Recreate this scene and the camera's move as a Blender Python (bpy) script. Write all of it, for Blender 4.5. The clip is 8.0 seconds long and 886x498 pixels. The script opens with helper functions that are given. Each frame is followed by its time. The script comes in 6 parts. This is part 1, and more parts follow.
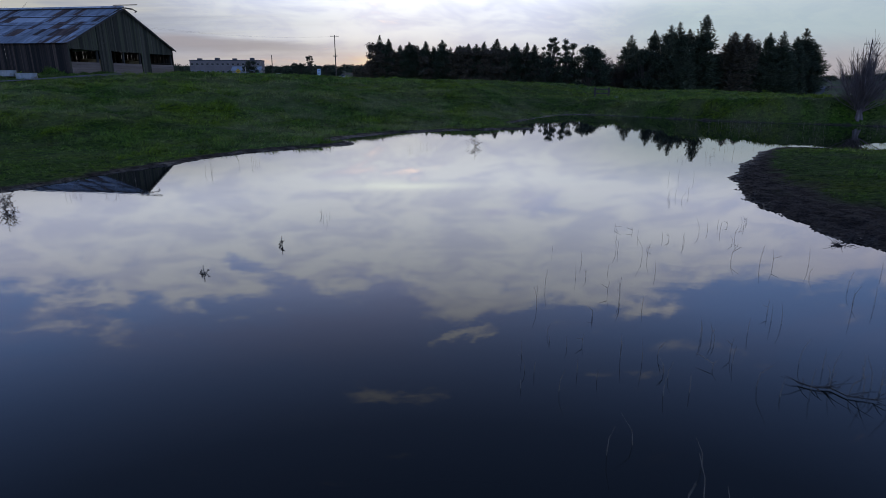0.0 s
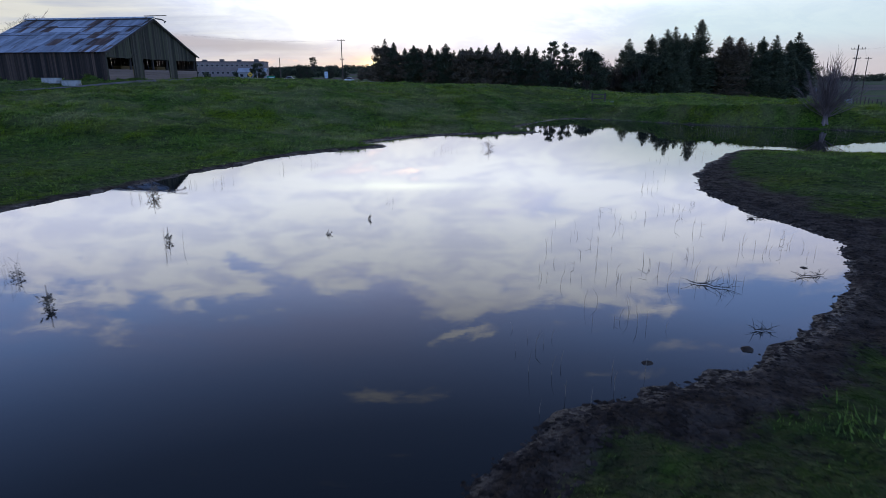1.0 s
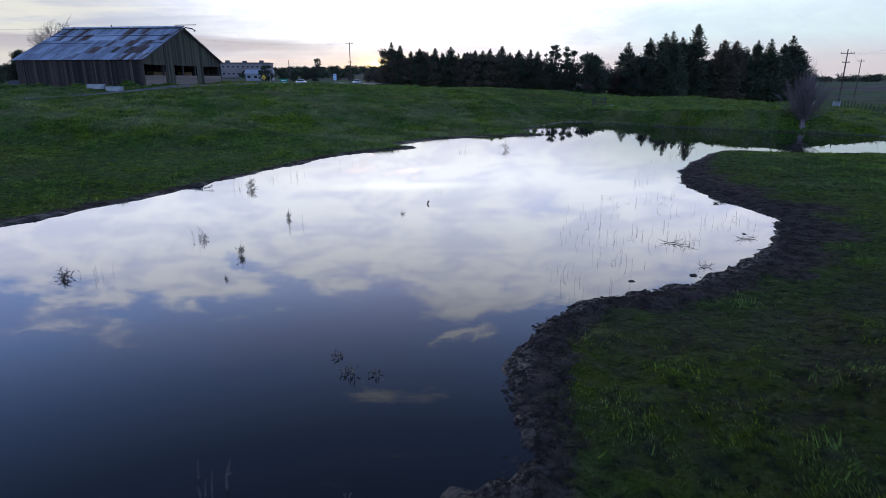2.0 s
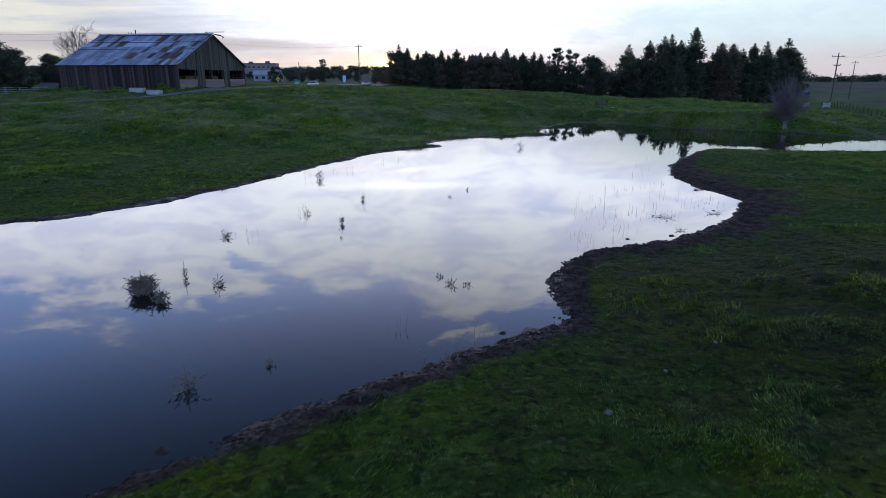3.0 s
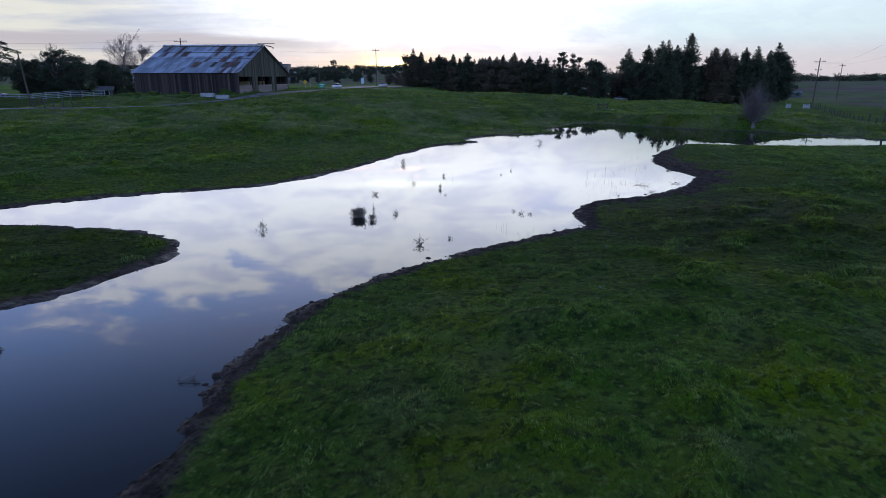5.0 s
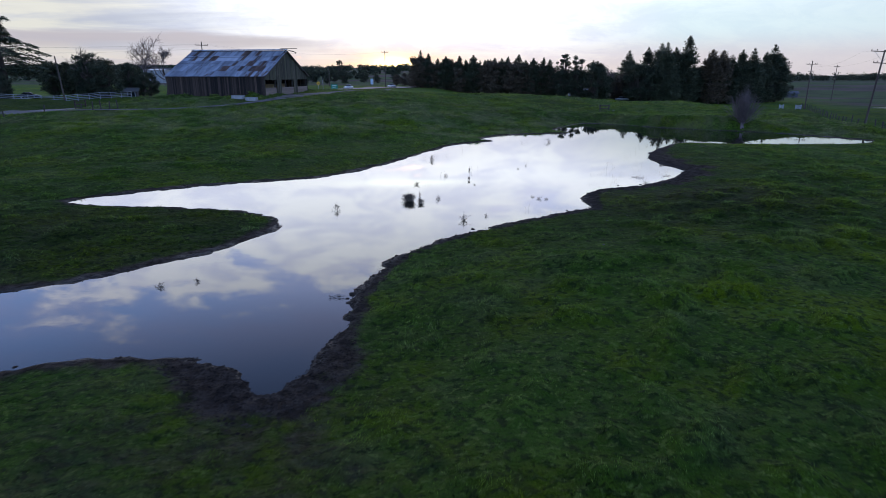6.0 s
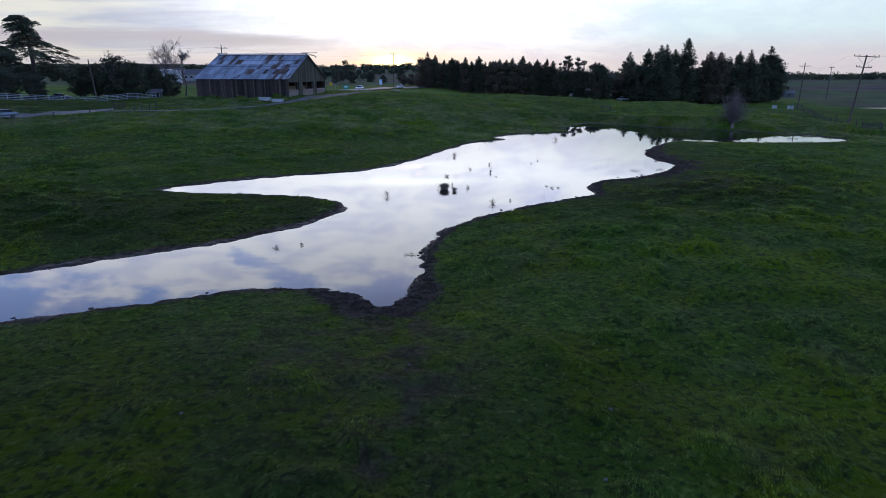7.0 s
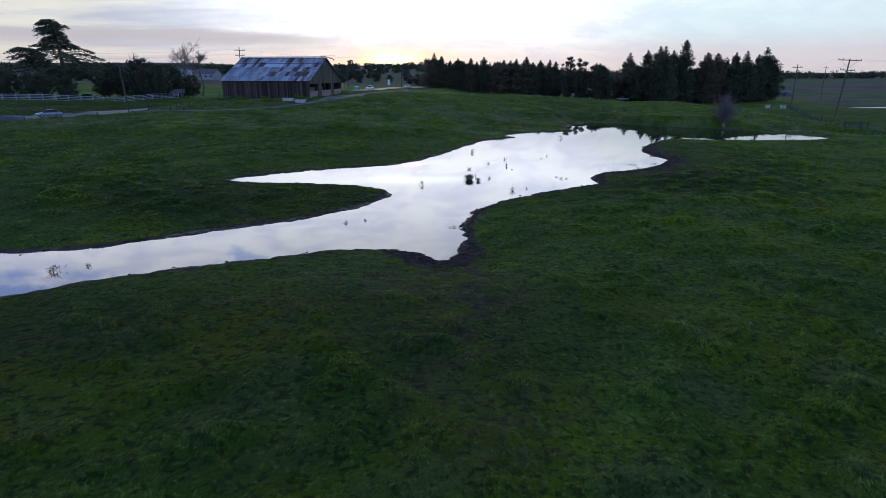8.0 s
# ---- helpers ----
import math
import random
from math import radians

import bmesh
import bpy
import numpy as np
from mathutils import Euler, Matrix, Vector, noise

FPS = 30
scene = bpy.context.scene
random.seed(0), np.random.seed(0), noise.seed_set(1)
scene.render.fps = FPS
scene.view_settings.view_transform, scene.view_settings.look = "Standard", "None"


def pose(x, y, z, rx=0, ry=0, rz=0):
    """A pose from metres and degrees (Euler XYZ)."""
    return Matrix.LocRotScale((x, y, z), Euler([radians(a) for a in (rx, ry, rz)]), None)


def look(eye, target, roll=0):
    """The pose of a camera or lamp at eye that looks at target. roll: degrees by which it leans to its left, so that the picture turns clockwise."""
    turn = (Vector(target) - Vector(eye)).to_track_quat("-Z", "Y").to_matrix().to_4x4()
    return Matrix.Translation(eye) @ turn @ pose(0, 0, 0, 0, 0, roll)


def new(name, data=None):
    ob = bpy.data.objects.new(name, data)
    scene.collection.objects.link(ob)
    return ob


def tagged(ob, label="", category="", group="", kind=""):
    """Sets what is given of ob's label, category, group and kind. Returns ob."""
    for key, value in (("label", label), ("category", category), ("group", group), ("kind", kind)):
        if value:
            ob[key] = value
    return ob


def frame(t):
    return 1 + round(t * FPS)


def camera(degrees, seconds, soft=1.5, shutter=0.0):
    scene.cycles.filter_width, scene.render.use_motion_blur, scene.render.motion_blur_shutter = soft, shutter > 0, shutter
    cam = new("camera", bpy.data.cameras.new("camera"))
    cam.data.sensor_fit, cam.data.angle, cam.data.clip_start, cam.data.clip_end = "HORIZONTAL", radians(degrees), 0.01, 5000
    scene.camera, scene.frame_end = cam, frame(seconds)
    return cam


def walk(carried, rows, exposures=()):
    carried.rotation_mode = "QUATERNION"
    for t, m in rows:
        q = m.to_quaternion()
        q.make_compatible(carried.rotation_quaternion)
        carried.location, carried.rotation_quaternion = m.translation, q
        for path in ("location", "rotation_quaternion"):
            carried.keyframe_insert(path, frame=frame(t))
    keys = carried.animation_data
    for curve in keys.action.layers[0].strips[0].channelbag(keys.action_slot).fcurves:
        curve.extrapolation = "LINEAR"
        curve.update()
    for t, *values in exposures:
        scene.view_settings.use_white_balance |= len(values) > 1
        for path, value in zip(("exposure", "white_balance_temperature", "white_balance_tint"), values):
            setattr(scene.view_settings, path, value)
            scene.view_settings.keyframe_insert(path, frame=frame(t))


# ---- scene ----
cam = camera(74.0, 8.0, soft=0.75, shutter=0.2)
ROWS = [  # seconds, x, y, z, yaw, pitch
    (0.0, 0.000, 0.000, 3.298, 0.000, -16.199),
    (0.5, -0.506, -2.765, 3.635, -0.038, -16.209),
    (1.0, -1.131, -5.539, 4.053, -0.026, -16.213),
    (1.5, -1.883, -8.367, 4.444, -0.033, -16.221),
    (3.0, -4.513, -17.404, 5.409, 0.034, -16.282),
    (3.5, -5.363, -20.655, 5.684, 0.064, -16.311),
    (4.0, -6.241, -24.049, 5.967, 0.093, -16.327),
    (4.5, -7.166, -27.552, 6.296, 0.129, -16.374),
    (6.0, -10.105, -38.273, 7.423, 0.282, -16.529),
    (6.5, -11.112, -41.946, 7.809, 0.335, -16.593),
    (7.0, -12.166, -45.687, 8.204, 0.367, -16.656),
    (7.5, -13.226, -49.499, 8.582, 0.400, -16.717),
    (8.0, -14.240, -53.339, 8.964, 0.427, -16.810),
]
walk(cam, [(t, pose(x, y, z, 90 + pitch, 0, yaw)) for t, x, y, z, yaw, pitch in ROWS],
     [(0.0, -0.68), (0.5, -0.40), (1.0, -0.12), (1.5, 0.0), (8.0, 0.0)])

# ---- world, sun ----
SUN_AZ, SUN_EL = -5.0, 1.3  # degrees from +Y towards +X, degrees above the horizon
world = bpy.data.worlds.new("sky")
scene.world = world
world.use_nodes = True
wn, wl = world.node_tree.nodes, world.node_tree.links
wn.clear()


def wnode(kind, **kw):
    n = wn.new(kind)
    for k, v in kw.items():
        setattr(n, k, v)
    return n


def wput(socket, value):
    if hasattr(value, "is_output"):
        wl.new(value, socket)
    else:
        socket.default_value = value


def wmath(op, a, b=0.0, c=0.0, clamp=False):
    n = wnode("ShaderNodeMath", operation=op, use_clamp=clamp)
    for s, v in zip(n.inputs, (a, b, c)):
        wput(s, v)
    return n.outputs[0]


def wramp(x, lo, hi, out0=0.0, out1=1.0):
    n = wnode("ShaderNodeMapRange", interpolation_type="SMOOTHSTEP")
    for k, v in zip(("Value", "From Min", "From Max", "To Min", "To Max"), (x, lo, hi, out0, out1)):
        wput(n.inputs[k], v)
    return n.outputs["Result"]


def wmix(fac, a, b):
    n = wnode("ShaderNodeMix", data_type="RGBA", clamp_result=False)
    wput(n.inputs["Factor"], fac)
    wput(n.inputs["A"], a)
    wput(n.inputs["B"], b)
    return n.outputs["Result"]


SKY_STRENGTH = 0.1
sky = wnode("ShaderNodeTexSky", sky_type="NISHITA", sun_disc=False)
sky.sun_elevation, sky.sun_rotation = radians(SUN_EL + 1.5), radians(SUN_AZ)
sky.air_density, sky.dust_density, sky.ozone_density = 1.0, 1.2, 3.0
coord = wnode("ShaderNodeTexCoord").outputs["Generated"]
sep = wnode("ShaderNodeSeparateXYZ")
wl.new(coord, sep.inputs[0])
dx, dy, dz = sep.outputs
up = wmath("MAXIMUM", dz, 0.0)
flat = wmath("ADD", up, 0.07)
comb = wnode("ShaderNodeCombineXYZ")
wput(comb.inputs[0], wmath("DIVIDE", dx, flat))
wput(comb.inputs[1], wmath("DIVIDE", dy, flat))
plane = comb.outputs[0]


def wnoise(scale, detail, rough, stretch=(1, 1, 1), shift=(0, 0, 0), distort=0.0):
    m = wnode("ShaderNodeMapping")
    wl.new(plane, m.inputs["Vector"])
    m.inputs["Scale"].default_value, m.inputs["Location"].default_value = stretch, shift
    n = wnode("ShaderNodeTexNoise")
    wl.new(m.outputs[0], n.inputs["Vector"])
    for k, v in zip(("Scale", "Detail", "Roughness", "Distortion"), (scale, detail, rough, distort)):
        n.inputs[k].default_value = v
    return n.outputs["Fac"]


# the blue above, paler and warmer towards the sun's side of the horizon
sun_dir = Vector((math.sin(radians(SUN_AZ)), math.cos(radians(SUN_AZ)), 0.012))
dot = wnode("ShaderNodeVectorMath", operation="DOT_PRODUCT")
wl.new(coord, dot.inputs[0])
dot.inputs[1].default_value = sun_dir
toward = dot.outputs["Value"]
gain = wnode("ShaderNodeVectorMath", operation="SCALE")
wl.new(sky.outputs[0], gain.inputs[0])
gain.inputs["Scale"].default_value = 14.0
colour = gain.outputs[0]
colour = wmix(0.75, colour, (4.4, 6.4, 17.4, 1))

# long cloud sheets: their cover is thick near the horizon and breaks open higher up
qx, qz = wmath("DIVIDE", dx, wmath("MAXIMUM", dy, 0.05)), wmath("DIVIDE", up, wmath("MAXIMUM", dy, 0.05))
comb = wnode("ShaderNodeCombineXYZ")
wput(comb.inputs[0], wmath("ADD", qx, wmath("MULTIPLY", qz, 0.5)))
wput(comb.inputs[1], qz)
face = comb.outputs[0]


def vnoise(vector, scale, detail, rough, stretch, shift, distort=0.0):
    m = wnode("ShaderNodeMapping")
    wl.new(vector, m.inputs["Vector"])
    m.inputs["Scale"].default_value, m.inputs["Location"].default_value = stretch, shift
    n = wnode("ShaderNodeTexNoise")
    wl.new(m.outputs[0], n.inputs["Vector"])
    for k, v in zip(("Scale", "Detail", "Roughness", "Distortion"), (scale, detail, rough, distort)):
        n.inputs[k].default_value = v
    return n.outputs["Fac"]


bulk = vnoise(face, 1.0, 8.0, 0.56, (3.2, 9.0, 1), (3.1, 0.4, 0), 0.35)
fine = vnoise(face, 1.0, 9.0, 0.66, (9.0, 26.0, 1), (0.0, 7.7, 0), 0.5)
density = wmath("ADD", wmath("MULTIPLY", bulk, 0.48), wmath("MULTIPLY", fine, 0.52))


warp_x = vnoise(face, 1.0, 7.0, 0.62, (8.0, 17.0, 1), (2.0, 3.0, 0), 0.4)
warp_z = vnoise(face, 1.0, 7.0, 0.62, (8.0, 17.0, 1), (9.0, 6.0, 0), 0.4)
bx = wmath("ADD", qx, wmath("MULTIPLY", wmath("SUBTRACT", warp_x, 0.5), 0.30))
bz = wmath("ADD", qz, wmath("MULTIPLY", wmath("SUBTRACT", warp_z, 0.5), 0.11))


def bank(x0, z0, wide, high, amount, tilt=0.0):
    """A cloud bank round a place in the sky, across and up as tangents, that adds to the cover or opens it."""
    x = wmath("SUBTRACT", bx, x0)
    z = wmath("SUBTRACT", wmath("SUBTRACT", bz, z0), wmath("MULTIPLY", x, tilt))
    x, z = wmath("MULTIPLY", x, 1 / wide), wmath("MULTIPLY", z, 1 / high)
    r = wmath("SQRT", wmath("ADD", wmath("MULTIPLY", x, x), wmath("MULTIPLY", z, z)))
    return wramp(r, 0.0, 1.0, amount, 0.0)


cover = wramp(bz, 0.25, 0.47, 0.20, -0.16)
BANKS = ((-0.20, 0.315, 0.16, 0.06, 0.22), (-0.46, 0.36, 0.24, 0.085, 0.24, 0.05), (-0.74, 0.27, 0.22, 0.05, 0.12, -0.12), (0.06, 0.385, 0.16, 0.075, 0.27), (0.11, 0.31, 0.20, 0.07, 0.14),
         (0.06, 0.462, 0.15, 0.026, 0.26, -0.20), (0.29, 0.36, 0.17, 0.09, 0.15), (0.40, 0.40, 0.09, 0.03, 0.12), (0.55, 0.31, 0.20, 0.05, 0.10), (-0.10, 0.588, 0.20, 0.036, 0.23, -0.06), (-0.13, 0.555, 0.06, 0.03, 0.12, 0.5),
         (-0.68, 0.44, 0.36, 0.07, 0.13), (0.02, 0.68, 0.30, 0.06, 0.12), (-0.62, 0.68, 0.12, 0.03, 0.09), (0.28, 0.445, 0.10, 0.022, 0.20, 0.12), (0.46, 0.47, 0.16, 0.04, 0.15), (0.34, 0.53, 0.14, 0.025, 0.13), 
         (-0.20, 0.43, 0.17, 0.05, -0.20), (-0.34, 0.305, 0.09, 0.035, -0.13, 0.3), (-0.62, 0.31, 0.16, 0.025, -0.12, 0.1), (0.10, 0.21, 0.14, 0.05, -0.10), (-0.02, 0.155, 0.14, 0.018, -0.12), (0.36, 0.27, 0.10, 0.03, -0.08))
for args in BANKS:
    cover = wmath("ADD", cover, bank(*args))
mask = wramp(wmath("ADD", density, cover), 0.44, 0.63)
lit = wmix(wramp(toward, 0.55, 1.0), (15.4, 14.2, 20.2, 1), (20.9, 21.0, 24.4, 1))
lit = wmix(wramp(fine, 0.38, 0.60, 0.48, 0.0), lit, (11.4, 12.0, 19.6, 1))
thin = wmath("MULTIPLY", wramp(bulk, 0.38, 0.62, 0.04, 0.40), wmath("MULTIPLY", wramp(qx, -0.25, 0.05, 1.0, 0.45), wramp(qz, 0.42, 0.58, 1.0, 0.15)))
colour = wmix(thin, colour, (9.0, 9.0, 16.0, 1))
colour = wmix(wmath("MULTIPLY", mask, 0.94), colour, lit)
# the light of the sky by height: hazy at the horizon, brightest in the cloud sheets above it, dim overhead, dimmer
# aside from the sun, and raised opposite it, unseen, to fill the sides in view
level = wnode("ShaderNodeValToRGB")
wl.new(up, level.inputs[0])
LEVELS = ((0.0, 0.38), (0.05, 0.40), (0.10, 0.52), (0.16, 0.86), (0.24, 0.96), (0.34, 0.92), (0.44, 0.55), (0.54, 0.28), (0.66, 0.18), (1.0, 0.15))
while len(level.color_ramp.elements) < len(LEVELS):
    level.color_ramp.elements.new(0.5)
for e, (p, v) in zip(level.color_ramp.elements, LEVELS):
    e.position, e.color = p, (v, v, v, 1)
dim = wmath("MULTIPLY", wmath("MULTIPLY", level.outputs[0], 1.35), wmath("ADD", wramp(toward, 0.55, 0.90, 0.74, 1.0), wramp(toward, -0.5, 0.25, 0.42, 0.0)))
shade = wnode("ShaderNodeVectorMath", operation="SCALE")
wl.new(colour, shade.inputs[0])
wl.new(dim, shade.inputs["Scale"])
colour = shade.outputs[0]
# one crisp bright streak of cloud
sx = wmath("MULTIPLY", wmath("ADD", qx, 0.06), 9.0)
sz = wmath("MULTIPLY", wmath("SUBTRACT", wmath("ADD", qz, wmath("MULTIPLY", wmath("SUBTRACT", warp_z, 0.5), 0.012)), wmath("ADD", 0.177, wmath("MULTIPLY", qx, -0.02))), 150.0)
silver = wmath("POWER", 2.718, wmath("MULTIPLY", wmath("ADD", wmath("MULTIPLY", sx, sx), wmath("MULTIPLY", sz, sz)), -1.0))
colour = wmix(wmath("MULTIPLY", silver, wramp(dy, 0.0, 0.2, 0.0, 0.8)), colour, (34.0, 34.0, 34.0, 1))
# thin grey-violet bars low in the sky and the warm glow round the sun
bars = wnoise(1.0, 6.0, 0.55, (0.13, 0.75, 1), (1.3, 2.2, 0), 0.3)
low = wramp(up, 0.02, 0.22, 1.0, 0.0)
side = wmath("ADD", wramp(qx, -0.55, -0.08, 0.6, 0.08), wramp(qx, 0.5, 0.9, 0.0, 0.2))
colour = wmix(wmath("MULTIPLY", wmath("MULTIPLY", wramp(bars, 0.44, 0.60), low), side), colour, (5.0, 4.8, 5.8, 1))
away = wramp(wmath("ABSOLUTE", wmath("SUBTRACT", qx, 0.12)), 0.18, 0.75, 0.0, 1.0)
away = wmath("MAXIMUM", away, wramp(qx, 0.10, 0.40, 0.0, 0.8))
away = wmath("MULTIPLY", away, wramp(up, 0.08, 0.2, 1.0, 0.0))
haze_l = vnoise(face, 1.0, 6.0, 0.55, (2.2, 30.0, 1), (5.0, 1.0, 0), 0.4)
veil = wmix(wramp(haze_l, 0.40, 0.62), (5.1, 5.2, 6.6, 1), (8.0, 7.5, 7.3, 1))
veil = wmix(wramp(qx, 0.1, 0.4), veil, wmix(wramp(up, 0.02, 0.07), (6.6, 6.3, 7.2, 1), (6.4, 7.8, 8.7, 1)))
colour = wmix(wmath("MULTIPLY", away, 0.93), colour, veil)
rim = wmath("MULTIPLY", wramp(up, 0.0, 0.062, 1.0, 0.0), wramp(wmath("ABSOLUTE", wmath("ADD", qx, 0.08)), 0.0, 0.7, 0.75, 0.35))
colour = wmix(rim, colour, (7.0, 5.0, 4.9, 1))
# a grey-violet wedge of cloud that narrows towards the sun
wedge = wmath("ABSOLUTE", wmath("SUBTRACT", wmath("ADD", qz, wmath("MULTIPLY", wmath("SUBTRACT", haze_l, 0.5), 0.05)), wmath("ADD", 0.036, wmath("MULTIPLY", qx, -0.035))))
wedge = wmath("MULTIPLY", wramp(wedge, 0.004, 0.020, 1.0, 0.0), wmath("MULTIPLY", wramp(qx, -0.30, -0.13, 1.0, 0.0), wramp(dy, 0.0, 0.2)))
colour = wmix(wmath("MULTIPLY", wedge, 0.8), colour, (5.6, 4.9, 5.7, 1))


def glow(wide, high):
    """How near the setting sun a direction lies, in a lobe of the given half width and height."""
    x = wmath("MULTIPLY", wmath("SUBTRACT", qx, math.tan(radians(SUN_AZ))), 1 / wide)
    z = wmath("MULTIPLY", wmath("SUBTRACT", qz, 0.017), 1 / high)
    r2 = wmath("ADD", wmath("MULTIPLY", x, x), wmath("MULTIPLY", z, z))
    return wmath("MULTIPLY", wmath("POWER", 2.718, wmath("MULTIPLY", r2, -1.0)), wramp(dy, 0.0, 0.2))


streak = wramp(vnoise(face, 1.0, 5.0, 0.55, (5.0, 60.0, 1), (1.0, 4.0, 0), 0.3), 0.42, 0.60, 0.35, 1.0)
colour = wmix(wmath("MULTIPLY", glow(0.26, 0.045), 0.22), colour, (13.5, 10.6, 8.2, 1))
colour = wmix(wmath("MULTIPLY", wmath("MULTIPLY", glow(0.095, 0.015), streak), 0.85), colour, (17.0, 9.8, 5.2, 1))
colour = wmix(glow(0.028, 0.010), colour, (46.0, 34.0, 17.0, 1))
colour = wmix(wramp(dz, -0.04, 0.0, 1.0, 0.0), colour, (0.8, 0.9, 0.8, 1))
tint = wnode("ShaderNodeVectorMath", operation="MULTIPLY")
wl.new(colour, tint.inputs[0])
tint.inputs[1].default_value = (0.975, 1.03, 0.962)
bg = wnode("ShaderNodeBackground")
wl.new(tint.outputs[0], bg.inputs["Color"])
bg.inputs["Strength"].default_value = SKY_STRENGTH
wl.new(bg.outputs[0], wnode("ShaderNodeOutputWorld").inputs["Surface"])

sun = new("sun", bpy.data.lights.new("sun", "SUN"))
sun.data.energy, sun.data.angle, sun.data.color = 0.5, radians(4), (1.0, 0.72, 0.5)
sun_at = Vector((math.sin(radians(SUN_AZ)), math.cos(radians(SUN_AZ)), math.tan(radians(SUN_EL))))
sun.matrix_world = look(sun_at * 500, (0, 0, 0))

# ---- materials ----
def material(name, c1, c2, rough=0.8, scale=3.0, fine=25.0, bump=0.3, metal=0.0, spots=None, stretch=(1, 1, 1), island=0.0, spec=0.5, each=0.0, leaf=False):
    """Two colours mixed at two scales with relief; spots: (colour, scale, from, to) lays a third over; island and each vary the value by piece."""
    m = bpy.data.materials.new(name)
    m.use_nodes = True
    n, l = m.node_tree.nodes, m.node_tree.links
    b = n["Principled BSDF"]
    b.inputs["Roughness"].default_value, b.inputs["Metallic"].default_value = rough, metal
    b.inputs["Specular IOR Level"].default_value = spec
    tc, mp = n.new("ShaderNodeTexCoord"), n.new("ShaderNodeMapping")
    l.new(tc.outputs["Object"], mp.inputs["Vector"])
    mp.inputs["Scale"].default_value = stretch
    if each:
        own = n.new("ShaderNodeVectorMath")
        own.operation = "SCALE"
        own.inputs[0].default_value = (31.0, 47.0, 23.0)
        l.new(n.new("ShaderNodeObjectInfo").outputs["Random"], own.inputs["Scale"])
        l.new(own.outputs[0], mp.inputs["Location"])

    def noise_at(s, detail=5.0):
        t = n.new("ShaderNodeTexNoise")
        l.new(mp.outputs[0], t.inputs["Vector"])
        t.inputs["Scale"].default_value, t.inputs["Detail"].default_value = s, detail
        return t.outputs["Fac"]

    def mixed(f, a, bb):
        x = n.new("ShaderNodeMix")
        x.data_type = "RGBA"
        for k, v in (("Factor", f), ("A", a), ("B", bb)):
            if hasattr(v, "is_output"):
                l.new(v, x.inputs[k])
            else:
                x.inputs[k].default_value = v if k == "Factor" else (*v, 1)
        return x.outputs["Result"]

    def ramp(v, lo, hi, a=0.0, bb=1.0):
        r = n.new("ShaderNodeMapRange")
        r.interpolation_type = "SMOOTHSTEP"
        l.new(v, r.inputs["Value"])
        for k, q in zip(("From Min", "From Max", "To Min", "To Max"), (lo, hi, a, bb)):
            r.inputs[k].default_value = q
        return r.outputs["Result"]

    big, small = noise_at(scale), noise_at(fine)
    col = mixed(ramp(big, 0.35, 0.65), c1, c2)
    dark = tuple(0.55 * (a + bb) / 2 for a, bb in zip(c1, c2))
    col = mixed(ramp(small, 0.5, 0.8, 0.0, 0.6), col, dark)
    if spots:
        sc, s, lo, hi = spots
        col = mixed(ramp(noise_at(s, 6.0), lo, hi), col, sc)
    for amount, node, out in ((island, "ShaderNodeNewGeometry", "Random Per Island"), (each, "ShaderNodeObjectInfo", "Random")):
        if amount:
            h = n.new("ShaderNodeHueSaturation")
            l.new(ramp(n.new(node).outputs[out], 0.0, 1.0, 1 - amount, 1 + amount), h.inputs["Value"])
            l.new(col, h.inputs["Color"])
            col = h.outputs["Color"]
    l.new(col, b.inputs["Base Color"])
    if leaf:
        tr, ms = n.new("ShaderNodeBsdfTranslucent"), n.new("ShaderNodeMixShader")
        l.new(col, tr.inputs["Color"])
        ms.inputs["Fac"].default_value = 0.4
        l.new(b.outputs[0], ms.inputs[1])
        l.new(tr.outputs[0], ms.inputs[2])
        l.new(ms.outputs[0], n["Material Output"].inputs["Surface"])
    if bump:
        bp = n.new("ShaderNodeBump")
        bp.inputs["Strength"].default_value, bp.inputs["Distance"].default_value = bump, 0.03
        l.new(small, bp.inputs["Height"])
        l.new(bp.outputs[0], b.inputs["Normal"])
    return m


M_LEAF = material("evergreen_leaf", (0.075, 0.094, 0.058), (0.115, 0.13, 0.082), 0.7, 0.4, 3.0, 0, island=0.45, spec=0.2, leaf=True)
M_OAK = material("oak_leaf", (0.052, 0.066, 0.042), (0.082, 0.094, 0.058), 0.7, 0.4, 3.0, 0, island=0.45, spec=0.2, leaf=True)
M_BROWNLEAF = material("rusty_leaf", (0.135, 0.105, 0.072), (0.16, 0.128, 0.09), 0.7, 0.4, 3.0, 0, island=0.4, spec=0.2, leaf=True)
M_BARK = material("bark", (0.05, 0.038, 0.03), (0.09, 0.07, 0.055), 0.9, 1.5, 12.0, 0.6, stretch=(1, 1, 0.25))
M_TWIG = material("twig", (0.13, 0.10, 0.095), (0.19, 0.15, 0.14), 0.85, 2.0, 10.0, 0.2, island=0.25)
M_GABLE = material("mossy_boards", (0.040, 0.037, 0.024), (0.092, 0.080, 0.056), 0.88, 0.8, 9.0, 0.5, stretch=(5, 5, 0.25), each=0.55, spots=((0.05, 0.056, 0.026), 0.4, 0.45, 0.65))
M_WOOD = material("weathered_wood", (0.019, 0.012, 0.009), (0.070, 0.044, 0.032), 0.88, 0.9, 9.0, 0.5, stretch=(5, 5, 0.22), each=0.75, spots=((0.03, 0.022, 0.018), 0.5, 0.46, 0.66))
